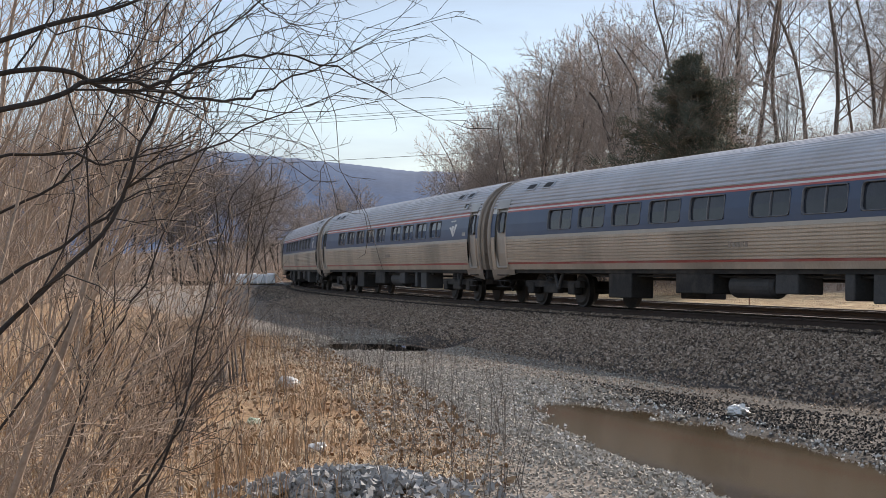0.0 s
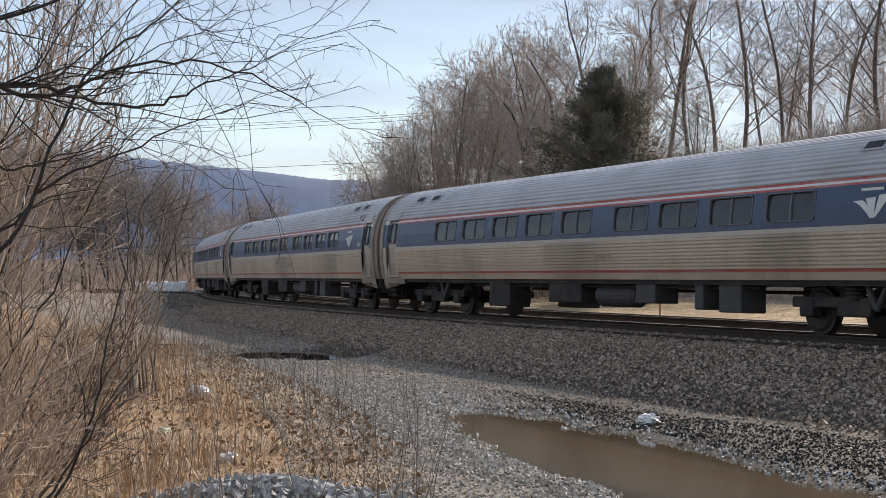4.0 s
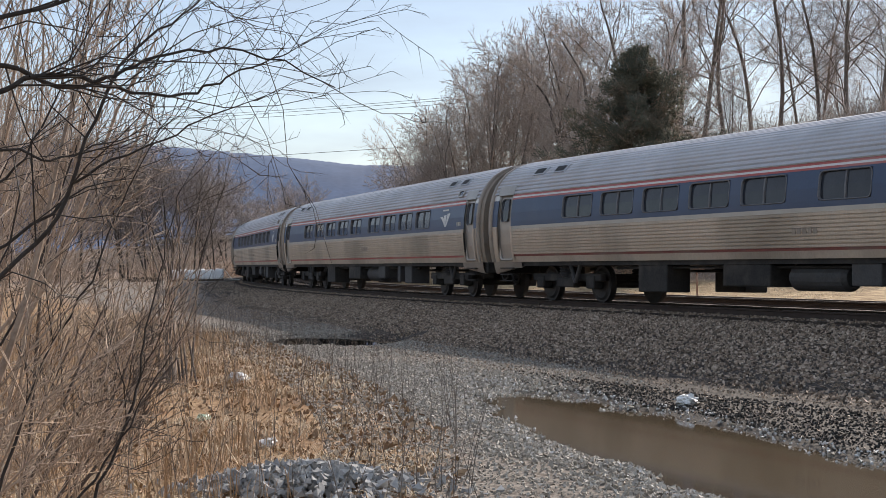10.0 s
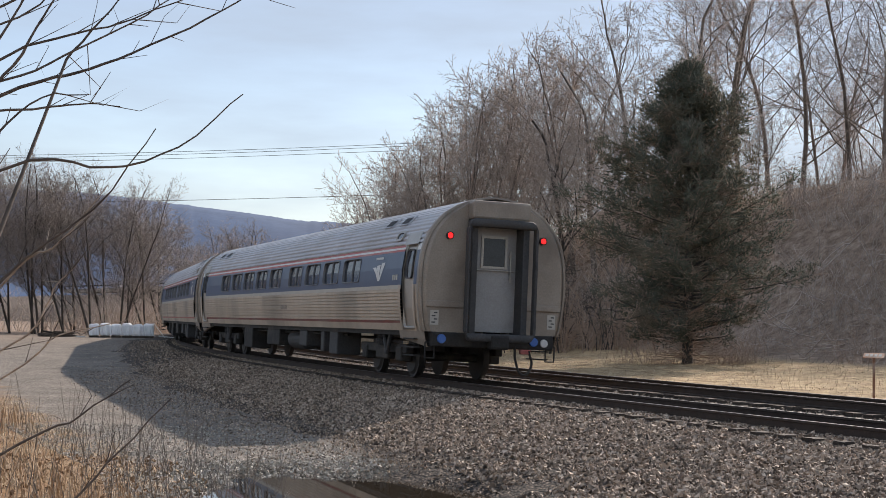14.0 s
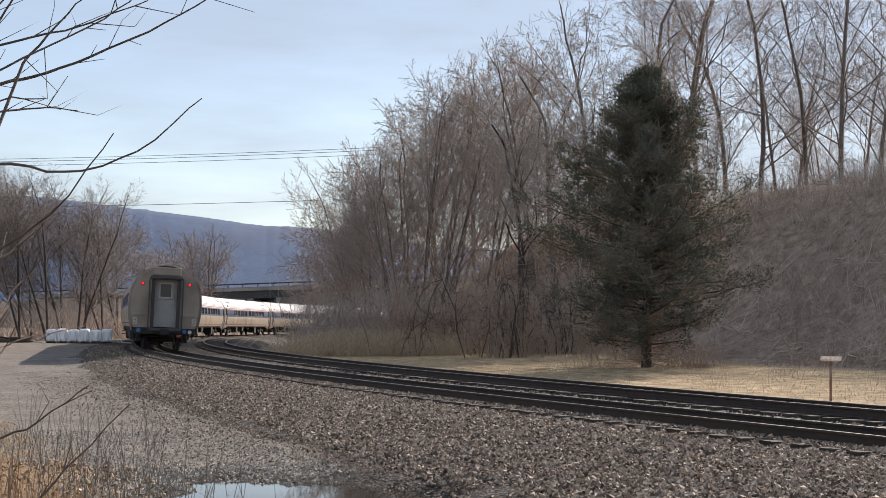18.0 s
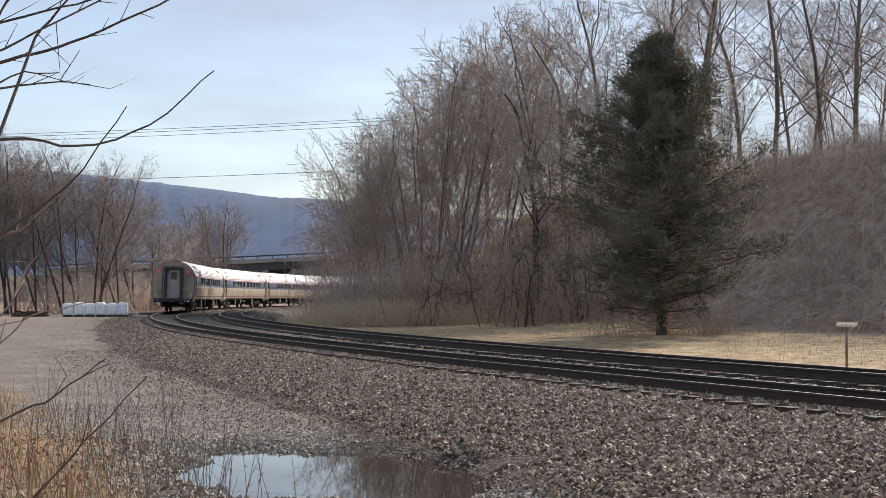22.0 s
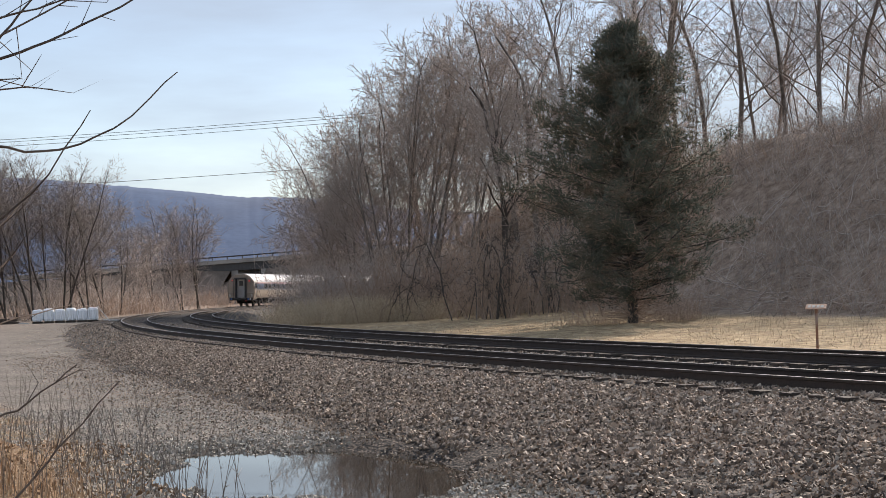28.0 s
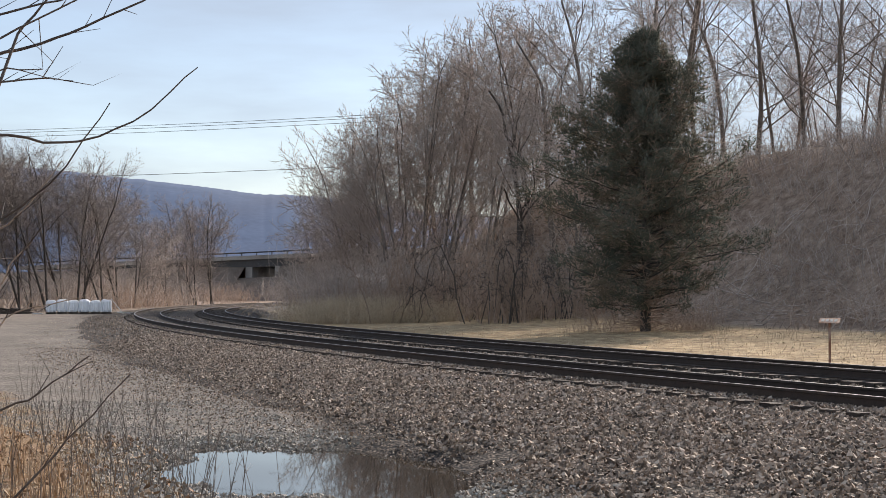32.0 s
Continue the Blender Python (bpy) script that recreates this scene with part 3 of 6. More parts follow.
def pane(y0, y1, z0, z1, side, depth):
    zm = (z0 + z1) / 2
    v = [(side * (half_width(z) - depth), y, z) for y in (y0, y1) for z in (z0, zm, z1)]
    f = [(0, 1, 4, 3), (1, 2, 5, 4)]
    return v, [q if side > 0 else q[::-1] for q in f]


def add_window(car, y0, y1, z0, z1, side):
    v, f = rounded_frame(y0, y1, z0, z1, side, 0.05, 0.012, 0.024)
    fr = solid("window", mesh_of("window", v, f, FRAME, True), car)
    ym = (y0 + y1) / 2
    for a, b in ((y0, ym - 0.02), (ym + 0.02, y1)):
        v, f = pane(a, b, z0, z1, side, 0.045)
        solid("pane", mesh_of("pane", v, f, GLASS), fr)
    v = [(side * (half_width(z) - o), y, z) for z in (z0, (z0 + z1) / 2, z1) for y, o in ((ym - 0.03, 0.045), (ym - 0.022, 0.018), (ym + 0.022, 0.018), (ym + 0.03, 0.045))]
    f = [(4 * r + k, 4 * r + k + 1, 4 * r + k + 5, 4 * r + k + 4) for r in range(2) for k in range(3)]
    solid("mullion", mesh_of("mullion", v, [q if side > 0 else q[::-1] for q in f], FRAME), fr)


def build_bogie(car, yc):
    for k, dy in enumerate((-1.295, 1.295)):
        bm = bmesh.new()
        rod_into(bm, (-0.72, 0, 0), (0.72, 0, 0), 0.09, seg=10)
        ax = part("axle", bm, UNDER, car)
        ax.location = (0, yc + dy, 0.457)
        for sx in (-1, 1):
            bm = bmesh.new()
            rod_into(bm, (sx * 0.70, 0, 0), (sx * 0.82, 0, 0), 0.457, seg=28)
            rod_into(bm, (sx * 0.82, 0, 0), (sx * 0.86, 0, 0), 0.40, 0.34, seg=24)
            rod_into(bm, (sx * 0.68, 0, 0), (sx * 0.70, 0, 0), 0.485, seg=28)
            rod_into(bm, (sx * 0.86, 0, 0), (sx * 1.02, 0, 0), 0.13, seg=12)
            part("wheel", bm, WHEEL, ax)
    for sx in (-1, 1):
        bm = bmesh.new()
        box_into(bm, sx * 1.05 - 0.09, sx * 1.05 + 0.09, yc - 1.75, yc + 1.75, 0.52, 0.72, 0.03)
        box_into(bm, sx * 1.05 - 0.11, sx * 1.05 + 0.11, yc - 0.45, yc + 0.45, 0.36, 0.62, 0.04)
        for dy in (-1.295, 1.295):
            box_into(bm, sx * 1.05 - 0.13, sx * 1.05 + 0.13, yc + dy - 0.2, yc + dy + 0.2, 0.34, 0.66, 0.04)
        part("bogie_frame", bm, UNDER, car)
        bm = bmesh.new()
        prof = [(0.0, 0.66), (0.16, 0.66)] + [(r, 0.70 + 0.07 * k + dz) for k in range(5) for r, dz in ((0.16, 0.0), (0.2, 0.012), (0.2, 0.045), (0.16, 0.058))] + [(0.16, 1.02), (0.0, 1.02)]
        rings = [[bm.verts.new((sx * 1.08 + r * math.cos(j * math.pi / 7), yc + r * math.sin(j * math.pi / 7), z)) for j in range(14)] for r, z in prof[1:-1]]
        for p, q in zip(rings, rings[1:]):
            for j in range(14):
                bm.faces.new((p[j], p[(j + 1) % 14], q[(j + 1) % 14], q[j]))
        bm.faces.new(rings[0][::-1])
        bm.faces.new(rings[-1])
        part("air_spring", bm, BLACK, car)
        bm = bmesh.new()
        rod_into(bm, (sx * 1.25, yc - 1.05, 1.06), (sx * 1.25, yc - 0.72, 0.5), 0.055)
        rod_into(bm, (sx * 1.25, yc - 0.40, 1.06), (sx * 1.25, yc - 0.72, 0.5), 0.055)
        rod_into(bm, (sx * 1.25, yc - 1.15, 1.04), (sx * 1.25, yc - 0.3, 1.04), 0.05)
        part("hanger_bracket", bm, UNDER_GREY, car, "grey steel V-shaped hanger bracket")


def end_face(car, y, out, last):
    """The car's end: plates beside a boxed gangway with its door. out is +1 or -1 along the car."""
    zs = [1.02, 1.2, 1.5, 1.8, 2.1, 2.4, 2.65, 2.9, 3.1, 3.3, 3.48, 3.6, 3.70]
    for side in (-1, 1):
        v, f = [], []
        for z in zs:
            hw = half_width(z)
            v += [(side * 0.62, y, z), (side * max(0.63, hw - 0.10), y, z), (side * max(0.64, hw), y - out * 0.10, z)]
        for i in range(len(zs) - 1):
            for k in range(2):
                q = (3 * i + k, 3 * i + k + 1, 3 * i + k + 4, 3 * i + k + 3)
                f.append(q if side * out < 0 else q[::-1])
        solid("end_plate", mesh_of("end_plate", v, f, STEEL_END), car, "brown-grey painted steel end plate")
        bm = bmesh.new()
        box_into(bm, min(side * 0.66, side * 1.5), max(side * 0.66, side * 1.5), y + min(0, out * 0.045), y + max(0, out * 0.045), 1.52, 1.66, 0.02)
        part("end_rib", bm, STEEL_END, car)
    bm = bmesh.new()
    yy0, yy1 = sorted((y - out * 0.05, y + out * 0.30))
    box_into(bm, -0.64, 0.64, yy0, yy1, 3.36, 3.745, 0.05)
    part("gangway_hood", bm, STEEL_END, car)
    # gangway walls and rubber diaphragm
    for side in (-1, 1):
        bm = bmesh.new()
        box_into(bm, min(side * 0.50, side * 0.64), max(side * 0.50, side * 0.64), *sorted((y - out * 0.35, y + out * 0.26)), 0.98, 3.34, 0.02)
        part("gangway_wall", bm, UNDER_GREY, car)
    def ring(gr, r):
        pts = []
        for cx, cz, q in ((0.61, 3.25, 0), (-0.61, 3.25, 1), (-0.61, 0.96, 2), (0.61, 0.96, 3)):
            for k in range(5):
                a = (q + k / 4) * math.pi / 2
                pts.append((cx + (math.copysign(gr, cx)) + r * math.cos(a), cz + (gr if cz > 2 else -gr) + r * math.sin(a)))
        return pts
    loops = [(ring(0.0, 0.11), 0.27), (ring(0.0, 0.11), 0.40), (ring(-0.02, 0.10), 0.43), (ring(-0.10, 0.06), 0.43), (ring(-0.11, 0.05), 0.40), (ring(-0.11, 0.05), 0.27)]
    v = [(x, y + out * d, z) for lp, d in loops for x, z in lp]
    n = len(loops[0][0])
    f = []
    for k in range(len(loops) - 1):
        for i in range(n):
            q = (k * n + i, k * n + (i + 1) % n, (k + 1) * n + (i + 1) % n, (k + 1) * n + i)
            f.append(q if out > 0 else q[::-1])
    solid("diaphragm", mesh_of("diaphragm", v, f, UNDER_GREY, True), car, "dark grey rubber gangway diaphragm")
    # door leaf, set back
    yd = y - out * 0.12
    bm = bmesh.new()
    box_into(bm, -0.5, 0.5, *sorted((yd, yd - out * 0.05)), 1.05, 3.30)
    dr = part("end_door", bm, BACK_DOOR, car, "grey steel end door with a small window")
    bm = bmesh.new()
    box_into(bm, -0.24, 0.24, *sorted((yd, yd + out * 0.012)), 2.42, 3.0, 0.005)
    part("pane", bm, GLASS, dr)
    bm = bmesh.new()
    for x0, x1, z0, z1 in ((-0.29, -0.24, 2.37, 3.05), (0.24, 0.29, 2.37, 3.05), (-0.24, 0.24, 2.37, 2.42), (-0.24, 0.24, 3.0, 3.05)):
        box_into(bm, x0, x1, *sorted((yd, yd + out * 0.03)), z0, z1)
    part("window_frame", bm, DOOR, dr)
    bm = bmesh.new()
    rod_into(bm, (0.36, yd + out * 0.06, 2.1), (0.36, yd + out * 0.06, 2.75), 0.018)
    rod_into(bm, (0.36, yd + out * 0.06, 2.2), (0.36, yd, 2.2), 0.018)
    rod_into(bm, (0.36, yd + out * 0.06, 2.65), (0.36, yd, 2.65), 0.018)
    rod_into(bm, (-0.45, yd + out * 0.05, 2.33), (0.45, yd + out * 0.05, 2.33), 0.015)
    part("grab_rail", bm, DOOR, dr)
    # buffer beam and coupler
    bm = bmesh.new()
    box_into(bm, -1.36, 1.36, *sorted((y - out * 0.25, y + out * 0.03)), 0.72, 1.02, 0.03)
    part("end_beam", bm, UNDER, car)
    bm = bmesh.new()
    box_into(bm, -0.14, 0.14, *sorted((y - out * 0.3, y + out * 0.32)), 0.72, 0.98, 0.03)
    box_into(bm, -0.22, 0.2, *sorted((y + out * 0.24, y + out * 0.46)), 0.70, 1.0, 0.05)
    part("coupler", bm, UNDER, car)
    if last:
        for sx in (-1, 1):
            bm = bmesh.new()
            rod_into(bm, (sx * 1.04, y, 3.0), (sx * 1.04, y + out * 0.06, 3.0), 0.08, seg=20)
            lamp = part("marker_lamp", bm, BLACK, car, "round red marker lamp, lit")
            bm = bmesh.new()
            rod_into(bm, (sx * 1.04, y + out * 0.055, 3.0), (sx * 1.04, y + out * 0.075, 3.0), 0.062, 0.05, seg=20)
            part("lens", bm, TAIL_LIGHT, lamp)
            bm = bmesh.new()
            box_into(bm, sx * 1.30 - 0.09, sx * 1.30 + 0.09, *sorted((y + out * 0.002, y + out * 0.01)), 1.16, 1.46)
            pl = part("notice_plate", bm, CREAM, car, "small pale notice plate with illegible print")
            for k in range(4):
                part("print_bar", box_bm(sx * 1.30 - 0.06 + 0.05 * (k % 2), sx * 1.30 + (0.06 if k % 2 else 0.02), *sorted((y + out * 0.010, y + out * 0.014)), 1.20 + k * 0.065, 1.225 + k * 0.065), UNDER_GREY, pl)
            bm = bmesh.new()
            xc = -1.14 if sx < 0 else 0.90
            rod_into(bm, (xc, y + out * 0.02, 0.88), (xc, y + out * 0.07, 0.88), 0.10, 0.09, seg=16)
            part("jumper_cap", bm, DISC_BLUE, car, "blue round jumper socket cap")
            bm = bmesh.new()
            for z in (0.48, 0.80):
                rod_into(bm, (sx * 1.34 - 0.1, y - out * 0.1, z), (sx * 1.34 + 0.1, y - out * 0.1, z), 0.016, seg=6)
            for dx in (-0.1, 0.1):
                rod_into(bm, (sx * 1.34 + dx, y - out * 0.1, 0.48), (sx * 1.34 + dx, y - out * 0.1, 0.80), 0.016, seg=6)
            part("step_iron", bm, UNDER, car)
        bm = bmesh.new()
        rod_into(bm, (1.14, y + out * 0.02, 0.86), (1.14, y + out * 0.06, 0.86), 0.09, 0.08, seg=16)
        part("jumper_cap", bm, WHITE, car, "pale round jumper socket cap")
        # hanging brake hose
        cu = bpy.data.curves.new("brake_hose", "CURVE")
        cu.dimensions, cu.bevel_depth, cu.bevel_resolution = "3D", 0.028, 2
        sp = cu.splines.new("BEZIER")
        sp.bezier_points.add(4)
        for b, q in zip(sp.bezier_points, ((0.42, 0.78), (0.46, 0.45), (0.62, 0.20), (0.80, 0.36), (0.74, 0.70))):
            b.co = (q[0], y + out * 0.18, q[1])
            b.handle_left_type = b.handle_right_type = "AUTO"
        ob = new("brake_hose", cu)
        ob.data.materials.append(UNDER)
        ob.parent = car
        tagged(ob, "looped rust-brown brake hose hanging from the end beam")
        bm = bmesh.new()
        box_into(bm, 0.55, 0.78, *sorted((y + out * 0.1, y + out * 0.2)), 0.62, 0.72, 0.02)
        part("hose_coupling", bm, RED, car)


def swoosh(car, side, y, z, s):
    """The emblem on the blue band: three pale curved strokes under a short line of letters as a bar."""
    v, f = [], []
    n = 9
    for k in range(3):
        base = len(v)
        lo, hi, top = -0.62 + 0.43 * k, -0.62 + 0.43 * k + 0.34, 0.10 + 0.07 * k
        for i in range(n + 1):
            t = i / n
            bend = t ** (0.62 + 0.32 * k)
            for q, edge in ((lo, -0.035), (hi, 0.035)):
                yy = q + (0.06 + edge + 0.05 * (k - 1) - q) * bend
                z1 = z + (top + 0.05 * (q - lo) - (top + 0.40) * t) * s
                v.append((side * (half_width(z1) + 0.006), y - yy * s * 1.25, z1))
        for i in range(n):
            f.append((base + 2 * i, base + 2 * i + 1, base + 2 * i + 3, base + 2 * i + 2))
    solid("emblem", mesh_of("emblem", v, f, WHITE), car, "pale emblem of three curved strokes")
    x = side * (half_width(z + 0.42 * s) + 0.004)
    part("lettering_bar", box_bm(min(x, x + side * 0.004), max(x, x + side * 0.004), y - 0.45 * s, y + 0.45 * s, z + 0.38 * s, z + 0.46 * s), WHITE, car)


def build_car(label, windows, last=False):
    """A fluted stainless coach; the origin lies on the rails under its rear end, the car runs along +y, its near side is -x."""
    car = tagged(new("passenger_car"), label, "railway car", "cars of the train")
    L = CAR_L
    ye0, ye1 = 0.10, L - 0.10
    d0, d1 = 0.55, 1.35
    for side in (-1, 1):
        doors = ((d0, d1), (L - d1, L - d0))
        runs = ((ye0, d0), (d1, L - d1), (L - d0, ye1))
        for a, b in runs:
            big = b - a > 2
            skin("sill_skin", a, b, 1.02, 1.17, side, STEEL_SIDE, car)
            if big:
                skin("red_stripe", a, b, 1.17, 1.225, side, RED_DULL if last else RED, car, proud=0.004, label="thin red stripe along the sill", steps=1)
                skin("lower_side", a, b, 1.225, 1.90, side, STEEL_SIDE, car, flutes=9, depth=0.03, label="fluted stainless steel lower side")
                skin("white_stripe", a, b, 1.90, 1.985, side, CREAM, car, proud=0.006, label="pale stripe under the windows", steps=1)
            else:
                skin("lower_side", a, b, 1.17, 1.985, side, STEEL_SIDE, car)
            holes = [(w0, w1, 2.11, 2.66) for w0, w1 in windows] if big else []
            window_band(a, b, 1.985, 2.70, side, holes, car, BLUE)
            if big:
                skin("red_stripe", a, b, 2.70, 2.745, side, RED, car, proud=0.004, label="red stripe over the windows", steps=1)
                skin("white_stripe", a, b, 2.745, 2.79, side, WHITE, car, proud=0.003, steps=1)
                skin("red_stripe", a, b, 2.79, 2.84, side, RED, car, proud=0.004, label="red stripe under the eave", steps=1)
                skin("eave_trim", a, b, 2.84, 2.90, side, CREAM, car, proud=0.012, label="pale trim under the fluted roof", steps=2)
            else:
                skin("white_stripe", a, b, 2.70, 2.845, side, WHITE, car, steps=1)
        for ya, yb in ((d1, d1 + 0.11), (L - d1 - 0.11, L - d1), (d0 - 0.10, d0), (L - d0, L - d0 + 0.10)):
            skin("corner_trim", ya, yb, 1.02, 1.985, side, STEEL_SIDE, car, proud=0.034, label="plain steel corner trim")
        for ya, yb in ((0.10, 1.75), (L - 1.75, L - 0.10)):
            v = [(side * x, y, z) for y in (ya, yb) for x, z in ((1.47, 1.02), (1.44, 0.86), (1.38, 0.70 if y in (0.10, L - 0.10) else 0.92), (1.30, 0.70 if y in (0.10, L - 0.10) else 0.92))]
            f = [(0, 4, 5, 1), (1, 5, 6, 2), (2, 6, 7, 3)]
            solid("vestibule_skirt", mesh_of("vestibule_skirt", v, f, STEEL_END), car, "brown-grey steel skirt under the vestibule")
        for w0, w1 in windows:
            add_window(car, w0, w1, 2.11, 2.66, side)
        for a, b in doors:
            v, f = [], []
            zs = [1.10, 1.5, 1.9, 2.12, 2.5, 2.78, 2.95]
            for y in (a, b):
                for z in zs:
                    v.append((side * (half_width(z) - 0.045), y, z))
            w = len(zs)
            f = [(i, i + 1, w + i + 1, w + i) for i in range(w - 1)]
            dr = solid("side_door", mesh_of("side_door", v, [q if side > 0 else q[::-1] for q in f], DOOR), car, "plain stainless steel side door with a window")
            v, f = pane(a + 0.2, b - 0.2, 2.12, 2.72, side, 0.038)
            solid("pane", mesh_of("pane", v, f, GLASS), dr)
            v, f = rounded_frame(a + 0.2, b - 0.2, 2.12, 2.72, side, 0.044, -0.028, 0.028, 0.10)
            solid("window_gasket", mesh_of("window_gasket", v, f, FRAME), dr)
            v, f = rounded_frame(a, b, 1.08, 2.95, side, 0.075, 0.018, 0.06, 0.10)
            solid("door_frame", mesh_of("door_frame", v, f, DOOR, True), car)
            skin("sill_skin", a, b, 1.02, 1.10, side, STEEL_SIDE, car, steps=1)
            skin("door_header", a - 0.06, b + 0.06, 2.83, 3.10, side, DOOR, car, proud=0.038, label="plain steel panel over the side door")
            for ya, yb in ((a - 0.06, a + 0.05), (b - 0.05, b + 0.06)):
                skin("door_jamb", ya, yb, 1.06, 2.98, side, DOOR, car, proud=-0.03)
            for k in range(3):
                x = side * 1.42
                part("boarding_step", box_bm(x - 0.1, x + 0.1, a + 0.05, b - 0.05, 0.50 + 0.17 * k, 0.53 + 0.17 * k), UNDER, car)
        # emblem and number bars at the rear end of the near side
        if side < 0:
            swoosh(car, side, 3.05, 2.34, 0.62)
            for i in range(3):
                x = side * (half_width(2.17) + 0.004)
                part("number_bar", box_bm(x - 0.003, x + 0.003, 1.64 + 0.13 * i, 1.72 + 0.13 * i, 2.09, 2.21), CREAM, car)
            x = side * (half_width(1.56) + 0.03)
            for i in range(5):
                part("number_bar", box_bm(x - 0.003, x + 0.003, 11.6 + 0.16 * i, 11.71 + 0.16 * i, 1.49, 1.60), STEEL_END, car)
        # small end window above the band and roof vents
        v, f = rounded_frame(1.70, 2.10, 2.97, 3.15, side, 0.03, 0.075, 0.05, 0.05)
        hw = solid("hopper_window", mesh_of("hopper_window", v, f, DOOR), car)
        v, f = pane(1.70, 2.10, 2.97, 3.15, side, 0.0)
        solid("pane", mesh_of("pane", [(q[0] + side * 0.055, q[1], q[2]) for q in v], f, GLASS), hw)
    # roof: fluted shell from side to side
    prof = []
    ol = [p for p in outline_at(132) if p[1] >= 2.845]
    for i, (x, z) in enumerate(ol):
        q = 0.0 if i % 4 == 3 and z < 3.79 else 0.03
        nx, nz = x / 1.6, 0.35 + (z - 2.84)
        k = math.hypot(nx, nz)
        prof.append((x + nx / k * q, z + nz / k * q))
    left = [(-x, z) for x, z in prof]
    full = left + [(x, z) for x, z in prof[::-1]][1:]
    v = [(x, y, z) for y in (ye0, ye1) for x, z in full]
    w = len(full)
    f = [(i, w + i, w + i + 1, i + 1) for i in range(w - 1)]
    solid("roof", mesh_of("roof", v, f, STEEL_ROOF), car, "fluted stainless steel roof")
    for ya, yb in ((2.0, 2.6), (3.1, 3.7), (L - 2.6, L - 2.0), (L - 3.7, L - 3.1)):
        for side in (-1, 1):
            v = []
            for y in (ya, yb):
                for z, o in ((3.30, 0.0), (3.30, 0.06), (3.50, 0.06), (3.50, 0.0)):
                    v.append((side * (half_width(z) + o), y, z + o * 0.5))
            f = [(0, 1, 5, 4), (1, 2, 6, 5), (2, 3, 7, 6), (0, 3, 2, 1), (4, 5, 6, 7)]
            vt = solid("roof_vent", mesh_of("roof_vent", v, f, STEEL_ROOF), car)
            v = [(side * (half_width(z) + 0.064), y, z + 0.031) for y in (ya + 0.06, yb - 0.06) for z in (3.33, 3.47)]
            solid("grille", mesh_of("grille", v, [(0, 1, 3, 2)], BLACK), vt)
    # smooth band round each end of the body
    band = [(x + 0.034 * x / 1.6, z + 0.034 * max(0.0, (z - 2.6) / 1.2)) for x, z in OUTLINE]
    ring = [(-x, z) for x, z in band] + [(x, z) for x, z in band[::-1]][1:]
    for ya, yb in ((0.06, 0.24), (L - 0.24, L - 0.06)):
        v = [(x, y, z) for y in (ya, yb) for x, z in ring] + [(x * 0.97, y, 1.02 + (z - 1.02) * 0.985) for y in (ya, yb) for x, z in ring]
        w = len(ring)
        f = [(i, w + i, w + i + 1, i + 1) for i in range(w - 1)]
        f += [(2 * w + i, i, i + 1, 2 * w + i + 1) for i in range(w - 1)] + [(w + i, 3 * w + i, 3 * w + i + 1, w + i + 1) for i in range(w - 1)]
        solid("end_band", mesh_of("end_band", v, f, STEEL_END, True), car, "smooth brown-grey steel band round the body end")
    # floor pan, and an added black box that stands for the unlit interior
    bm = box_bm(-1.40, 1.40, 0.2, L - 0.2, 0.92, 1.02)
    part("floor_pan", bm, UNDER, car)
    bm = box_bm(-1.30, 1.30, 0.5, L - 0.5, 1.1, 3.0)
    part("dark_interior_box", bm, BLACK, car, "black box standing in for the unlit interior behind the windows")
    # underfloor boxes, tank and pipes
    for a, b, lo, both in ((7.0, 7.75, 0.36, 1), (8.3, 8.6, 0.4, 0), (10.1, 10.9, 0.50, 1), (13.3, 14.9, 0.46, 0), (17.0, 18.2, 0.30, 1)):
        for side in (-1, 1):
            if both or side < 0:
                bm = box_bm(*sorted((side * 0.75, side * 1.38)), a, b, lo, 0.93, 0.03)
                part("equipment_box", bm, UNDER_GREY if (b - a) < 0.9 else UNDER, car)
    bm = rod_bm((-0.95, 11.4, 0.66), (-0.95, 12.9, 0.66), 0.27, seg=20)
    rod_into(bm, (-0.95, 11.3, 0.66), (-0.95, 11.4, 0.66), 0.2, 0.27, seg=20)
    rod_into(bm, (-0.95, 12.9, 0.66), (-0.95, 13.0, 0.66), 0.27, 0.2, seg=20)
    part("air_tank", bm, UNDER_GREY, car)
    part("brake_pipe", rod_bm((-1.2, 6.6, 0.86), (-1.2, 19.4, 0.86), 0.03), UNDER, car)
    part("brake_pipe", rod_bm((0.6, 6.6, 0.8), (0.6, 19.4, 0.8), 0.04), UNDER, car)
    for yc in (BOGIE_A, BOGIE_B):
        build_bogie(car, yc)
    end_face(car, 0.0, -1, last)
    end_face(car, L, 1, False)
    if not last:
        for sx in (-0.95, -0.62, 0.15, 0.55):
            cu = bpy.data.curves.new("jumper_cable", "CURVE")
            cu.dimensions, cu.bevel_depth, cu.bevel_resolution = "3D", 0.028, 1
            sp = cu.splines.new("POLY")
            sp.points.add(10)
            for k in range(11):
                sp.points[k].co = (sx, 0.05 - 0.75 * k / 10, 0.80 - 0.42 * math.sin(math.pi * k / 10) * (0.8 + 0.2 * math.cos(9 * sx)), 1)
            cu.materials.append(UNDER)
            ob = new("jumper_cable", cu)
            ob.parent = car
            tagged(ob, "drooping black jumper cable")
    return car


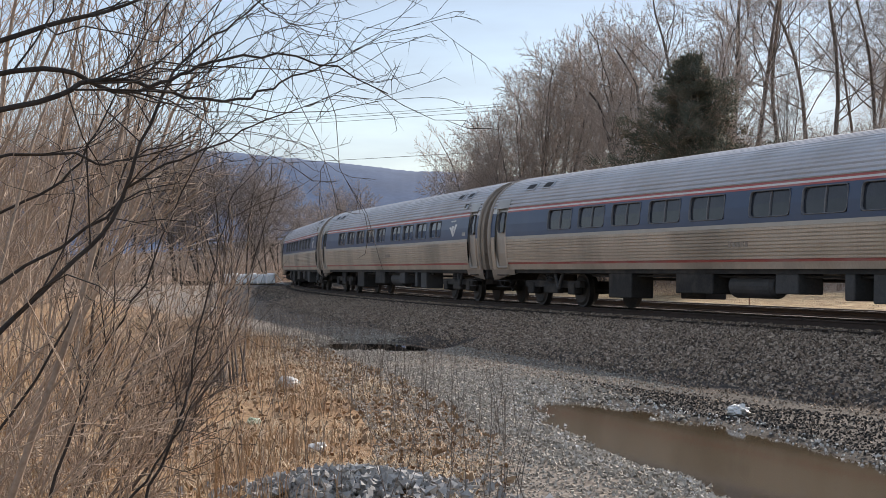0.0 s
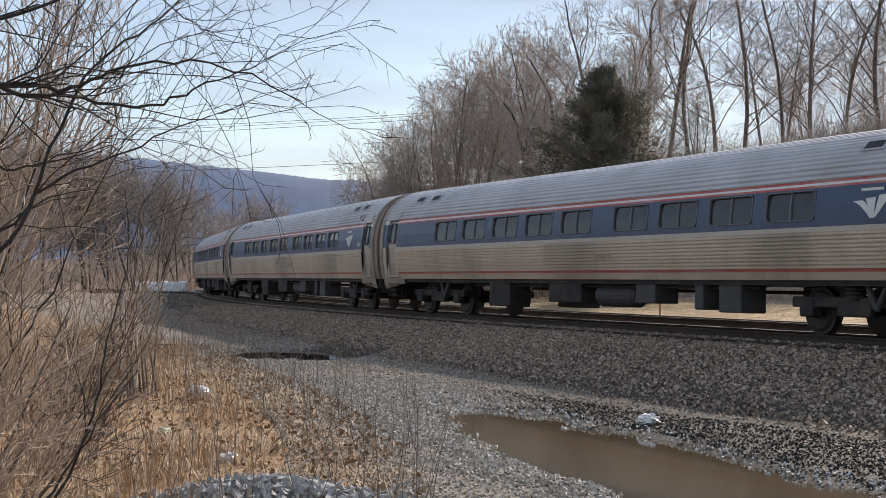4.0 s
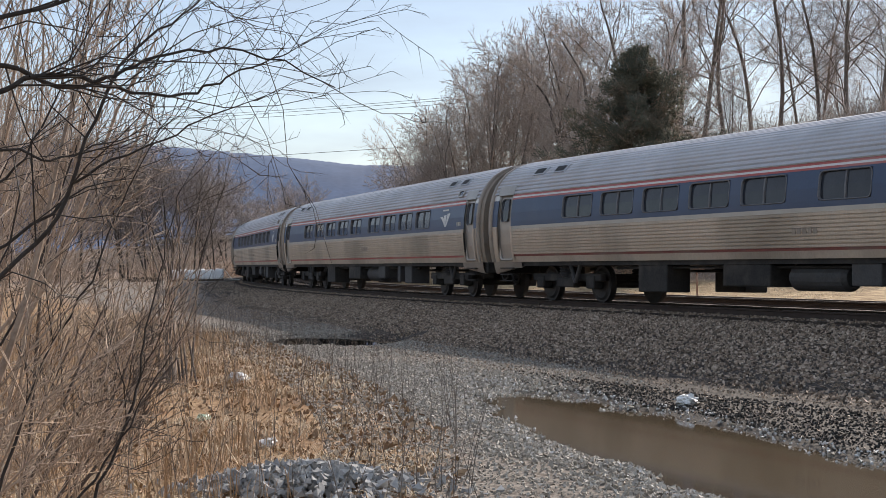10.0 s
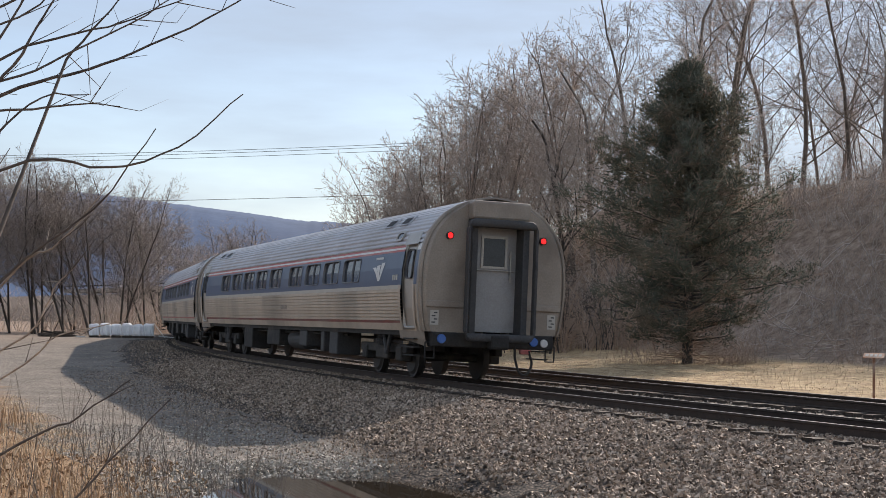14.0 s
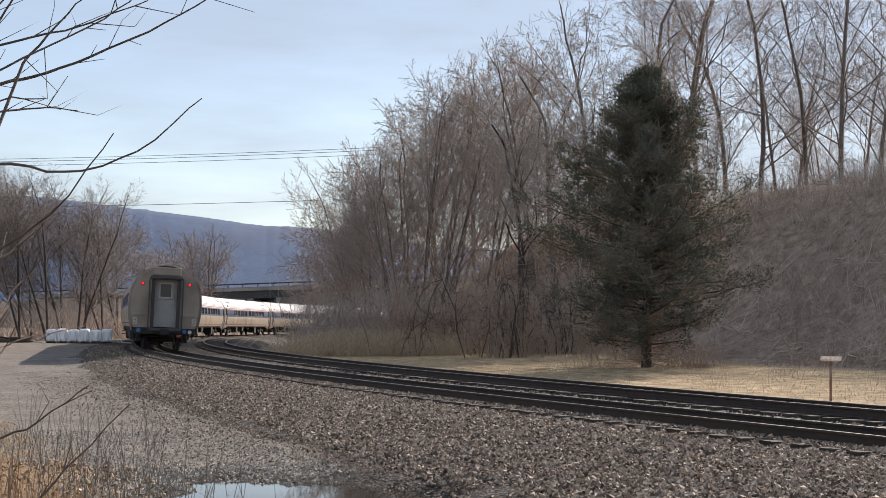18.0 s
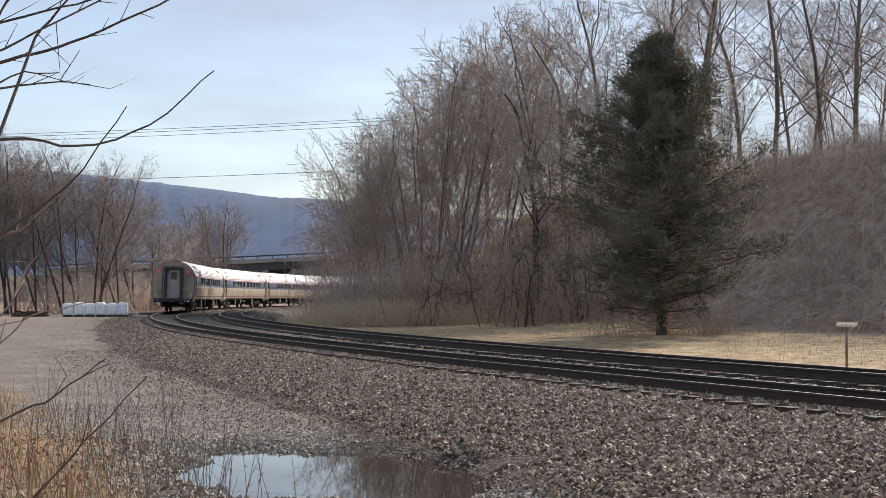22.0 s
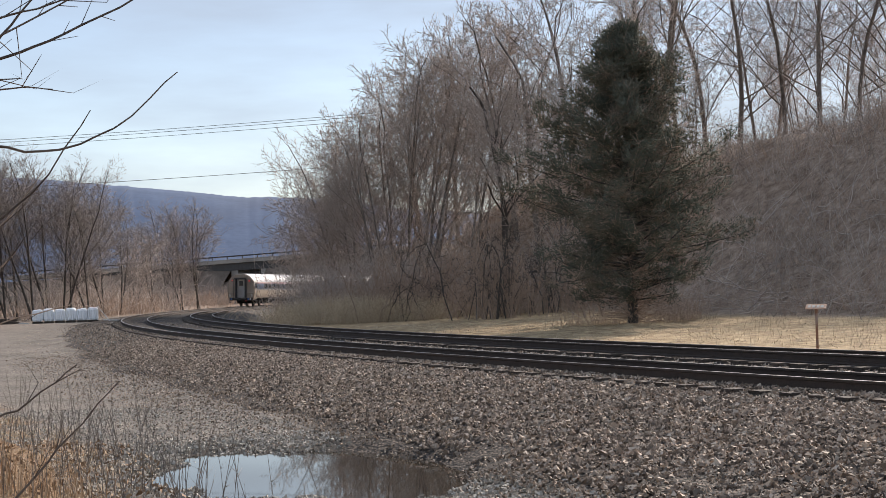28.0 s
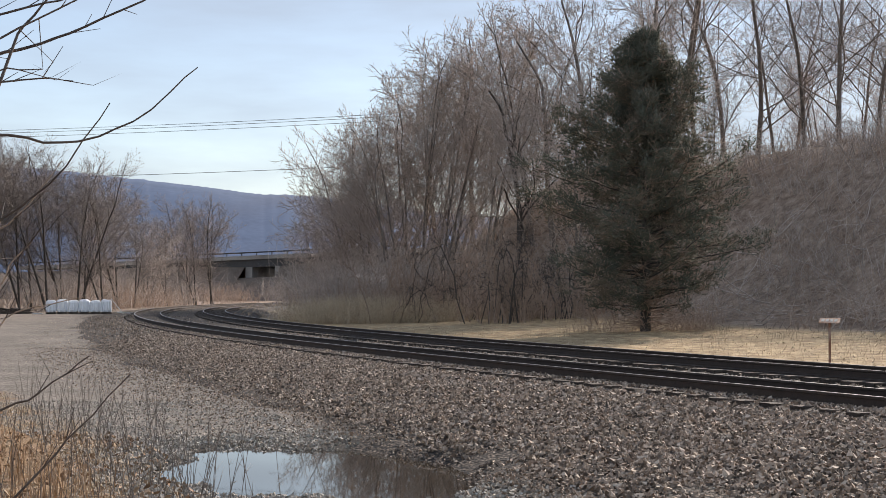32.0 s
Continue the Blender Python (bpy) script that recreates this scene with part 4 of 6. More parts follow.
WIN_A = [(4.55 + 1.86 * i, 4.55 + 1.86 * i + 1.45) for i in range(4)] + [(12.55 + 1.86 * i, 12.55 + 1.86 * i + 1.45) for i in range(5)]
last_car = build_car("last stainless steel coach with red marker lamps on its flat end", WIN_A, last=True)
coach = build_car("fluted stainless steel coach with a blue window band", WIN_A)
cars = [last_car, coach]
for k in range(9):
    cars.append(copy_thing(coach, Matrix.Identity(4)))


def arc_run(t):
    """Metres that the train's rear end has gone along the curve, zero at 13 s."""
    return 6.7 * t + 0.07 * t * t - 98.9 + 5.0 * step(16.5, 21.0, t)


A_REAR = radians(206.0)


def car_pose(t, k):
    a = A_REAR - (arc_run(t) + 26.0 * k + 0.2) / R1
    p1, p2 = track_point(a - BOGIE_A / R1), track_point(a - BOGIE_B / R1)
    u = (p2 - p1).normalized()
    right = u.cross(Vector((0, 0, 1))).normalized()
    turn = Matrix((right, u, right.cross(u))).transposed().to_4x4()
    tilt = Matrix.Rotation(BANK, 4, "Y")
    return Matrix.Translation(p1 - u * BOGIE_A) @ turn @ tilt


def turn_axles(car):
    """The wheels roll as the car runs."""
    for ax in [o for o in car.children if o.name.startswith("axle")]:
        x, y, z = ax.location
        walk(ax, [(k / 15, pose(x, y, z, -math.degrees(arc_run(k / 15) / 0.457))) for k in range(481)])


def motions():
    turn_axles(last_car)
    for k, car in enumerate(cars):
        walk(car, [(t * 0.5, car_pose(t * 0.5, k)) for t in range(65)])


# ---- bare trees ----
PIECES = (7, 4, 3, 2, 1, 1)
KINK = (0.5, 1.2, 1.3, 1.6, 1.9, 2.0)


def grow(rng, p, d, length, r, level, out, thick, spread_, up, kids, min_r, kink=0.16, low=0.3):
    """One limb in a few kinked pieces, with side limbs that do the same."""
    n = PIECES[level]
    q, dirn, rad = np.array(p, float), np.array(d, float), r
    nodes, leaf = [], level >= len(kids)
    lift = up if level < 2 else up * 0.45
    for i in range(n):
        dirn = dirn + rng.normal(0, kink * KINK[level], 3) + np.array([0, 0, lift * 0.12])
        dirn /= np.linalg.norm(dirn)
        e = q + dirn * length / n
        r2 = 0.0 if leaf and i == n - 1 else max(min_r, rad * (1 - 0.6 / n))
        (thick if level < 2 else out).append((*q, *e, rad, r2))
        nodes.append((q, e, dirn.copy(), r2))
        q, rad = e, r2
    if leaf:
        return
    lo = low if level == 0 else 0.15
    open_ = spread_ * (1.0 + 0.12 * level)
    for k in range(kids[level]):
        f = lo + (1 - lo) * (k + rng.uniform(0.1, 0.9)) / kids[level]
        i = min(n - 1, int(f * n))
        s0, e, dv, rr = nodes[i]
        at = s0 + (e - s0) * (f * n - i)
        side = rng.normal(0, 1, 3)
        side -= side.dot(dv) * dv
        side /= np.linalg.norm(side) + 1e-9
        nd = dv + side * open_ * rng.uniform(0.7, 1.5) + np.array([0, 0, lift * rng.uniform(0.2, 1.0)])
        nd /= np.linalg.norm(nd)
        ln = length * rng.uniform(0.36, 0.58) * (1.25 - 0.55 * f if level == 0 else 1.0)
        grow(rng, at, nd, ln, max(min_r, rr * rng.uniform(0.34, 0.55) * (0.75 if level == 0 else 1.0)), level + 1, out, thick, spread_, up, kids, min_r, kink, low)
    s0, e, dv, rr = nodes[-1]
    grow(rng, e, dv, length * (0.36 if level == 0 else 0.26), max(min_r, rr * 0.85), level + 1, out, thick, spread_, up, kids, min_r, kink, low)


def tree_meshes(seed, h, r, spread_=0.55, up=0.3, kids=(8, 5, 4, 4, 3), min_r=0.009, stems=1, low=0.3, lean=0.05, kink=0.16):
    rng = np.random.default_rng(seed)
    out, trunks = [], []
    for s in range(stems):
        thick = []
        trunks.append(thick)
        w = lean + 0.12 * (stems > 1)
        d = np.array([rng.normal(0, w), rng.normal(0, w), 1.0])
        off = 0.35 * (stems > 1)
        grow(rng, (rng.normal(0, off), rng.normal(0, off), -0.3), d / np.linalg.norm(d), h * 0.68 * rng.uniform(0.85, 1.05), r * (1 if stems == 1 else 0.75), 0, out, thick, spread_, up, kids, min_r, kink, low)
    return trunks, out


def make_tree(name, meshes, label, category, mats=None, group="bare trees"):
    trunks, out = meshes
    mats = mats or (BARK, TWIG)
    ob = tagged(new(name), label, category, group)
    for thick in trunks:
        solid("trunk", tubes("trunk", thick, mats[0], 6), ob)
    solid("crown", tubes("crown", out, mats[1], 3), ob, "bare twigs")
    return ob


def on_ground(x, y, turn=0.0, scale=1.0, dz=0.0):
    return pose(x, y, height(x, y) + dz, 0, 0, turn) @ Matrix.Scale(scale, 4)


def plant(proto, spots, rng, lo=0.85, hi=1.15):
    """The first spot takes the tree itself, the others copies of it."""
    for i, (x, y, s) in enumerate(spots):
        m = on_ground(x, y, rng.uniform(0, 360), 1)
        ob = proto if i == 0 else copy_thing(proto, Matrix.Identity(4))
        ob.matrix_basis = m
        ob.scale = (s, s, s * rng.uniform(0.95, 1.08))


def at_bearing(az, dist):
    return dist * math.sin(radians(az)), dist * math.cos(radians(az))


def build_woods():
    rng = random.Random(11)
    kinds = [
        make_tree("tree", tree_meshes(1, 20, 0.25, 0.78, 0.26, (9, 5, 4, 4, 2)), "tall bare grey-barked tree on the wooded bank", "tree"),
        make_tree("tree", tree_meshes(2, 20, 0.22, 0.70, 0.34, (9, 5, 4, 4, 2)), "slender bare tree with upright limbs on the bank", "tree"),
        make_tree("tree", tree_meshes(3, 20, 0.29, 0.92, 0.20, (9, 5, 4, 4, 2), low=0.36), "spreading bare tree with crooked limbs on the bank", "tree", (BARK_DARK, TWIG)),
        make_tree("tree", tree_meshes(4, 15, 0.13, 0.76, 0.38, (10, 5, 5, 4), stems=3, low=0.12, min_r=0.012, kink=0.11), "clump of bare many-stemmed trees by the track", "tree"),
        make_tree("tree", tree_meshes(5, 15, 0.12, 0.86, 0.33, (10, 5, 5, 4), stems=3, low=0.1, min_r=0.012, kink=0.12), "dense bare brushy tree clump at the curve", "tree"),
        make_tree("tree", tree_meshes(7, 18.0, 0.17, 0.80, 0.30, (12, 7, 5, 4), stems=2, low=0.22, min_r=0.011, kink=0.10), "slender dark-trunked bare tree beyond the lot", "tree", (BARK_DARK, TWIG_DARK)),
        make_tree("tree", tree_meshes(9, 26, 0.24, 0.95, 0.18, (16, 6, 4, 4), low=0.14, min_r=0.011), "tall thick-trunked bare tree with level side branches", "tree", (BARK, TWIG_DARK)),
        make_tree("tree", tree_meshes(10, 26, 0.21, 0.85, 0.24, (15, 6, 4, 4), low=0.16, lean=0.1, min_r=0.011), "tall leaning bare tree with fine side branches", "tree", (BARK, TWIG_DARK)),
    ]
    spots = [[] for k in kinds]
    for az, dist, s, k in WOODS:
        x, y = at_bearing(az, dist)
        spots[k].append((x, y, s * (0.96 if -6 < az < 4 else 1.0)))
    for proto, sp in zip(kinds, spots):
        plant(proto, sp, rng)


# bearing, distance, size, kind
WOODS = [
    (-4.9, 134, 0.8, 4), (-4.3, 128, 0.95, 3), (-3.7, 133, 1.15, 4), (-3.1, 124, 1.22, 3), (-2.5, 130, 1.4, 4), (-1.9, 118, 1.3, 3), (-1.3, 126, 1.5, 4), (-0.6, 120, 1.45, 3), (-0.1, 129, 1.6, 4),
    (0.3, 117, 1.5, 3), (1.3, 124, 1.6, 4), (2.8, 104, 1.15, 2), (2.1, 114, 1.4, 3), (3.7, 112, 1.5, 4), (4.6, 104, 1.15, 0),
    (5.5, 100, 1.4, 4), (6.3, 108, 1.1, 1), (7.3, 100, 1.4, 3), (8.2, 110, 1.15, 0), (9.3, 112, 1.15, 1), (10.2, 114, 0.95, 6),
    (11.3, 120, 1.0, 7), (12.5, 118, 0.95, 6), (13.9, 132, 0.9, 1), (15.7, 112, 0.95, 6), (17.0, 114, 1.0, 7), (14.9, 138, 0.9, 3), (13.2, 124, 0.75, 1), (14.4, 116, 0.9, 7), (16.4, 132, 0.8, 1), (18.0, 128, 0.85, 3), (10.9, 104, 0.6, 3), (19.4, 112, 0.8, 0), (22.4, 108, 0.75, 3), (24.2, 118, 0.8, 0),
    (18.6, 114, 1.0, 6), (20.2, 122, 1.0, 7), (21.6, 112, 1.0, 6), (23.2, 116, 0.95, 7), (25.0, 112, 1.0, 6), (27.0, 114, 1.0, 7), (29.5, 108, 1.0, 6), (32.0, 106, 1.0, 1),
    (-13.4, 121, 0.72, 5), (-14.0, 124, 0.78, 5), (-14.4, 116, 0.8, 5), (-15.0, 122, 0.84, 5), (-15.5, 115, 0.82, 5), (-16.1, 124, 0.86, 5), (-16.6, 114, 0.8, 5), (-17.2, 120, 0.84, 5), (-17.8, 113, 0.82, 5), (-18.6, 118, 0.85, 5), (-19.3, 110, 0.85, 5), (-20.4, 114, 0.8, 5), (-12.9, 134, 0.78, 5), (-12.1, 140, 0.62, 5), (-11.7, 150, 0.6, 3),
    (-10.2, 168, 0.8, 3), (-9.3, 172, 0.85, 5), (-9.8, 170, 0.8, 5), (-11.0, 160, 0.6, 5), (-21.5, 104, 0.85, 5), (-23.5, 98, 0.85, 3),
]
build_woods()


# ---- cedar ----
def build_cedar():
    rng = np.random.default_rng(21)
    ob = tagged(new("evergreen_tree"), "broad ragged dark green cedar with bare brown twigs on the field", "tree")
    h = 13.6
    thick = [(0, 0, -0.2, 0.05, 0, 3, 0.26, 0.20), (0.05, 0, 3, 0.0, 0.05, 8, 0.20, 0.11), (0.0, 0.05, 8, 0, 0, h, 0.11, 0.02)]
    limbs, twigs, needles = [], [], []
    for i in range(165):
        f = (i + rng.uniform(0, 1)) / 165
        z = 1.0 + (h - 1.2) * f ** 0.95
        reach = float(np.interp(f, [0, 0.06, 0.18, 0.4, 0.6, 0.78, 0.9, 1], [3.0, 4.4, 5.2, 4.8, 3.7, 2.4, 1.3, 0.3])) * rng.uniform(0.6, 1.05)
        a = i * 2.39996 + rng.normal(0, 0.35)
        reach *= 1 + 0.42 * noise.noise((1.1 * math.cos(a), 1.1 * math.sin(a), z * 0.45))
        tilt = -0.05 + 0.55 * f + rng.normal(0, 0.07)
        d = np.array([math.cos(a), math.sin(a), tilt])
        q, r, n = np.array([0, 0, z - 0.2 * reach * tilt]), 0.05 * (1 - f) + 0.014, 5
        for k in range(n):
            d = d + rng.normal(0, 0.07, 3) + np.array([0, 0, 0.07])
            e = q + d / np.linalg.norm(d) * reach / n
            limbs.append((*q, *e, r, r * 0.78))
            for j in range(4):
                side = rng.normal(0, 1, 3) * np.array([1, 1, 0.45]) + d * 0.7
                side /= np.linalg.norm(side)
                ln = (0.25 + 0.17 * reach) * rng.uniform(0.6, 1.2) * (1.1 - 0.12 * k)
                tip = e + side * ln + np.array([0, 0, 0.12 * ln])
                twigs.append((*e, *tip, 0.014, 0.006))
                bare = (0.7 if k == 0 else 0.24) + (0.22 if f < 0.12 else 0.0) + 0.10 * (k == n - 1)
                if rng.random() < bare:
                    for m in range(4):
                        w = tip - side * ln * rng.uniform(0, 0.7)
                        twigs.append((*w, *(w + (side + rng.normal(0, 0.7, 3)) * 0.4), 0.010, 0.0))
                    continue
                for m in range(int(19 + 13 * ln)):
                    p = e + (tip - e) * rng.uniform(0.1, 1.05) + rng.normal(0, 0.17, 3) * np.array([1, 1, 0.9])
                    nd = side * 0.8 + rng.normal(0, 0.5, 3) + np.array([0, 0, 0.35])
                    nd /= np.linalg.norm(nd)
                    needles.append((*p, *(p + nd * rng.uniform(0.16, 0.38)), rng.uniform(0.018, 0.036), 0.0))
            q, r = e, r * 0.78
    for i in range(260):
        a, z = rng.uniform(0, 2 * np.pi), rng.uniform(0.1, 2.6)
        rr = rng.uniform(0.5, 3.2)
        twigs.append((0.2 * math.cos(a), 0.2 * math.sin(a), z, rr * math.cos(a), rr * math.sin(a), z + rng.uniform(-0.5, 1.0), 0.02, 0.006))
    solid("trunk", tubes("trunk", thick, BARK_DARK, 8), ob)
    solid("limb_work", tubes("limb_work", limbs, BARK_DARK, 4), ob)
    solid("bare_twig", tubes("bare_twig", twigs, BRUSH, 3), ob, "thin bare brown twigs")
    solid("foliage", tubes("foliage", needles, NEEDLE, 3), ob, "dark green needle sprays with gaps between them")
    x, y = at_bearing(8.15, 66)
    ob.matrix_basis = on_ground(x, y)


build_cedar()


# ---- brush along the woods ----
def brush_mesh(seed, n, h, spread_, r=0.012):
    rng = np.random.default_rng(seed)
    segs = []
    for i in range(n):
        p = np.array([rng.normal(0, spread_ * 0.5), rng.normal(0, spread_ * 0.5), -0.1])
        d = np.array([rng.normal(0, 0.35), rng.normal(0, 0.35), 1.0])
        d /= np.linalg.norm(d)
        ln = h * rng.uniform(0.45, 1.0)
        q, rad = p, r
        for k in range(4):
            d = d + rng.normal(0, 0.16, 3) - np.array([0, 0, 0.05 * k])
            d /= np.linalg.norm(d)
            e = q + d * ln / 4
            segs.append((*q, *e, rad, rad * 0.78))
            q, rad = e, rad * 0.78
            for j in range(2):
                s = d + rng.normal(0, 0.6, 3)
                s /= np.linalg.norm(s)
                segs.append((*q, *(q + s * ln * rng.uniform(0.12, 0.34)), rad * 0.7, 0.0))
    return segs


def inside_curve(az, e):
    """The place on a bearing that lies e metres inside the curve, the nearer of two."""
    for k in range(320):
        x, y = at_bearing(az, 34 + 0.5 * k)
        if -side_of_track(x, y) > e:
            return x, y
    return None


def build_brush():
    rng = random.Random(8)
    tall = [tubes("thicket", brush_mesh(30 + k, 30, 5.0, 3.2, 0.026), TWIG, 3) for k in range(3)]
    mid = [tubes("thicket", brush_mesh(36 + k, 34, 3.0, 2.6, 0.019), BRUSH, 3) for k in range(3)]
    slope = [tubes("thicket", brush_mesh(46 + k, 26, 2.2, 3.2, 0.016), TWIG, 3) for k in range(2)]
    low = [tubes("thicket", brush_mesh(40 + k, 80, 1.5, 2.2, 0.011), STRAW, 3) for k in range(2)]
    spots = []
    for i in range(44):
        az = rng.uniform(-3.8, 7.5)
        spots.append((at_bearing(az, rng.uniform(104, 128) - max(0, az) * 1.5), tall, rng.uniform(0.8, 1.3), "tall tangled bare thicket under the trees"))
    for i in range(34):
        az = rng.uniform(-4.2, 6.5)
        spots.append((at_bearing(az, rng.uniform(92, 108) - max(0, az) * 2.0), mid, rng.uniform(0.8, 1.3), "tangled bare brown thicket at the edge of the woods"))
    for i in range(40):
        spots.append((at_bearing(rng.uniform(-4.7, -1.6), rng.uniform(100, 118)), mid if i % 2 else tall, rng.uniform(0.8, 1.15), "tangled bare brown thicket at the edge of the woods"))
    for i in range(76):
        az = rng.uniform(-5.2, -0.2)
        spots.append((at_bearing(az, rng.uniform(88, 98)), low, rng.uniform(0.9, 1.5), "straw-coloured dead weeds beside the track"))
    for i in range(210):
        p = inside_curve(rng.uniform(8.0, 24), rng.uniform(28, 54))
        if p:
            spots.append((p, slope if i % 3 else mid, rng.uniform(0.5, 1.5) if i % 3 else rng.uniform(0.35, 0.8), "sparse brown saplings on the leaf-strewn bank"))
    for i in range(70):
        p = inside_curve(rng.uniform(8.0, 26), rng.uniform(44, 56))
        if p:
            spots.append((p, tall if i % 4 == 0 else mid, rng.uniform(0.4, 0.8), "bare brown brush along the crest of the bank"))
    for i in range(60):
        spots.append((at_bearing(rng.uniform(-24, -7.6), rng.uniform(112, 165)), mid if i % 3 else tall, rng.uniform(0.7, 1.2), "bare brown undergrowth beyond the lot"))
    for i in range(44):
        spots.append((at_bearing(rng.uniform(-13, -7.7), rng.uniform(122, 200)), mid, rng.uniform(0.6, 1.1), "bare brown undergrowth beyond the lot"))
    for i in range(14):
        q = at_bearing(8.15 + rng.uniform(-2.6, 2.2), 66 + rng.uniform(-1.5, 2.5))
        spots.append((q, mid, rng.uniform(0.22, 0.4), "low bare brush round the foot of the cedar"))
    for i in range(10):
        spots.append((at_bearing(rng.uniform(-8.2, -4.5), rng.uniform(292, 315)), tall, rng.uniform(1.2, 1.6), "distant bare brush beyond the overpass"))
    for i in range(48):
        az = rng.uniform(-15, -3.2)
        if not -7.8 < az < -6.6:
            spots.append((at_bearing(az, rng.uniform(232, 268)), mid if i % 2 else tall, rng.uniform(1.0, 1.5), "bare brown brush in front of the overpass ramp"))
    for p, kinds, s, text in spots:
        d = side_of_track(*p)
        if -7.5 < d < 4:
            continue
        ob = new("thicket", rng.choice(kinds))
        ob.matrix_basis = on_ground(*p, rng.uniform(0, 360))
        ob.scale = (s * 1.2, s * 1.2, s)
        tagged(ob, text, "bush", "thickets", "stuff")


build_brush()


def build_vines():
    """Tangled arching vines and bent saplings along the edge of the woods."""
    rng = np.random.default_rng(91)
    for k in range(34):
        az = rng.uniform(-2.6, 7.2)
        x0, y0 = at_bearing(az, rng.uniform(88, 103) - max(0.0, az) * 2.0)
        if side_of_track(x0, y0) > -8:
            continue
        segs = []
        for j in range(int(rng.integers(3, 7))):
            a, reach, top = rng.uniform(0, 2 * np.pi), rng.uniform(1.5, 4.5), rng.uniform(1.6, 5.0)
            ox, oy, r, drop = rng.normal(0, 0.6), rng.normal(0, 0.6), rng.uniform(0.022, 0.05), rng.uniform(0.55, 1.0)
            last = np.array([ox, oy, -0.1])
            n = 9
            for i in range(1, n + 1):
                t = i / n * drop
                p = np.array([ox + math.cos(a) * reach * t, oy + math.sin(a) * reach * t, top * 4 * t * (1 - t)]) + rng.normal(0, 0.09, 3)
                segs.append((*last, *p, r, r * 0.9))
                for m in range(3):
                    d = rng.normal(0, 1, 3) + np.array([0, 0, 0.3])
                    d /= np.linalg.norm(d)
                    q = p + d * rng.uniform(0.3, 0.9)
                    segs.append((*p, *q, r * 0.42, 0.008))
                    segs.append((*q, *(q + (d + rng.normal(0, 0.5, 3)) * rng.uniform(0.2, 0.5)), 0.009, 0.0))
                last, r = p, r * 0.9
        ob = new("vine_tangle", tubes("vine_tangle", segs, BARK_DARK if k % 3 == 0 else BRUSH, 4))
        ob.matrix_basis = on_ground(x0, y0)
        tagged(ob, "arching tangle of bare brown vines at the edge of the woods", "vines", "vine tangles", "stuff")


build_vines()


def build_fallen_branches():
    """Dead limbs lying and leaning on the leafy bank."""
    rng = np.random.default_rng(77)
    segs = []
    for i in range(260):
        p = inside_curve(rng.uniform(7.5, 24), rng.uniform(29, 54))
        if not p:
            continue
        q = np.array([p[0], p[1], height(*p) + rng.uniform(0.0, 0.5)])
        a = rng.uniform(0, 2 * np.pi)
        dv, r = np.array([math.cos(a), math.sin(a), rng.normal(0.12, 0.22)]), rng.uniform(0.015, 0.05)
        for k in range(int(rng.integers(3, 7))):
            dv = dv + rng.normal(0, 0.18, 3)
            e = q + dv / np.linalg.norm(dv) * rng.uniform(0.5, 1.1)
            e[2] = max(e[2], height(e[0], e[1]) + 0.02)
            segs.append((*q, *e, r, r * 0.8))
            for j in range(2):
                s = dv + rng.normal(0, 0.6, 3)
                segs.append((*e, *(e + s / np.linalg.norm(s) * rng.uniform(0.3, 1.0)), r * 0.5, 0.0))
            q, r = e, r * 0.8
    tagged(new("fallen_branches", tubes("fallen_branches", segs, TWIG, 4)), "pale dead branches lying about the leaf-strewn bank", "branches", kind="stuff")


build_fallen_branches()


# ---- far ridge ----
def build_ridge():
    # distance haze is painted into the ridge as blue base colours
    mat = material("haze_painted_ridge", (0.047, 0.092, 0.182), (0.074, 0.130, 0.236), 0.02, 0.95, 0, 0.3, 0.12, (0.048, 0.08, 0.148), 0.006, 0.5)
    v, f = [], []
    n, m = 800, 10
    for i in range(n + 1):
        az = -60 + 120 * i / n
        top = float(np.interp(az, [-60, -35, -22, -16, -12.5, -9.5, -6, -3, 0, 10, 60], [95, 150, 178, 172, 160, 150, 140, 128, 112, 80, 60]))
        top += 4 * noise.noise((az * 0.35, 0, 0)) + 1.6 * noise.noise((az * 2.3, 1, 0)) + 1.6 * noise.noise((az * 9, 2, 0)) + 16
        for j in range(m + 1):
            t = j / m
            dist = 1500 + 900 * t
            x, y = at_bearing(az, dist)
            z = -2 + (top + 2) * step(0.0, 0.85, t) + 5 * noise.noise((x * 0.004, y * 0.004, 1)) * t
            v.append((x, y, z))
    w = m + 1
    f = [(i * w + j, (i + 1) * w + j, (i + 1) * w + j + 1, i * w + j + 1) for i in range(n) for j in range(m)]
    tagged(new("backdrop_ridge", mesh_of("backdrop_ridge", v, f, mat, True)), "long wooded ridge on the horizon, distance haze painted in as blue", "hill", kind="structure")


build_ridge()


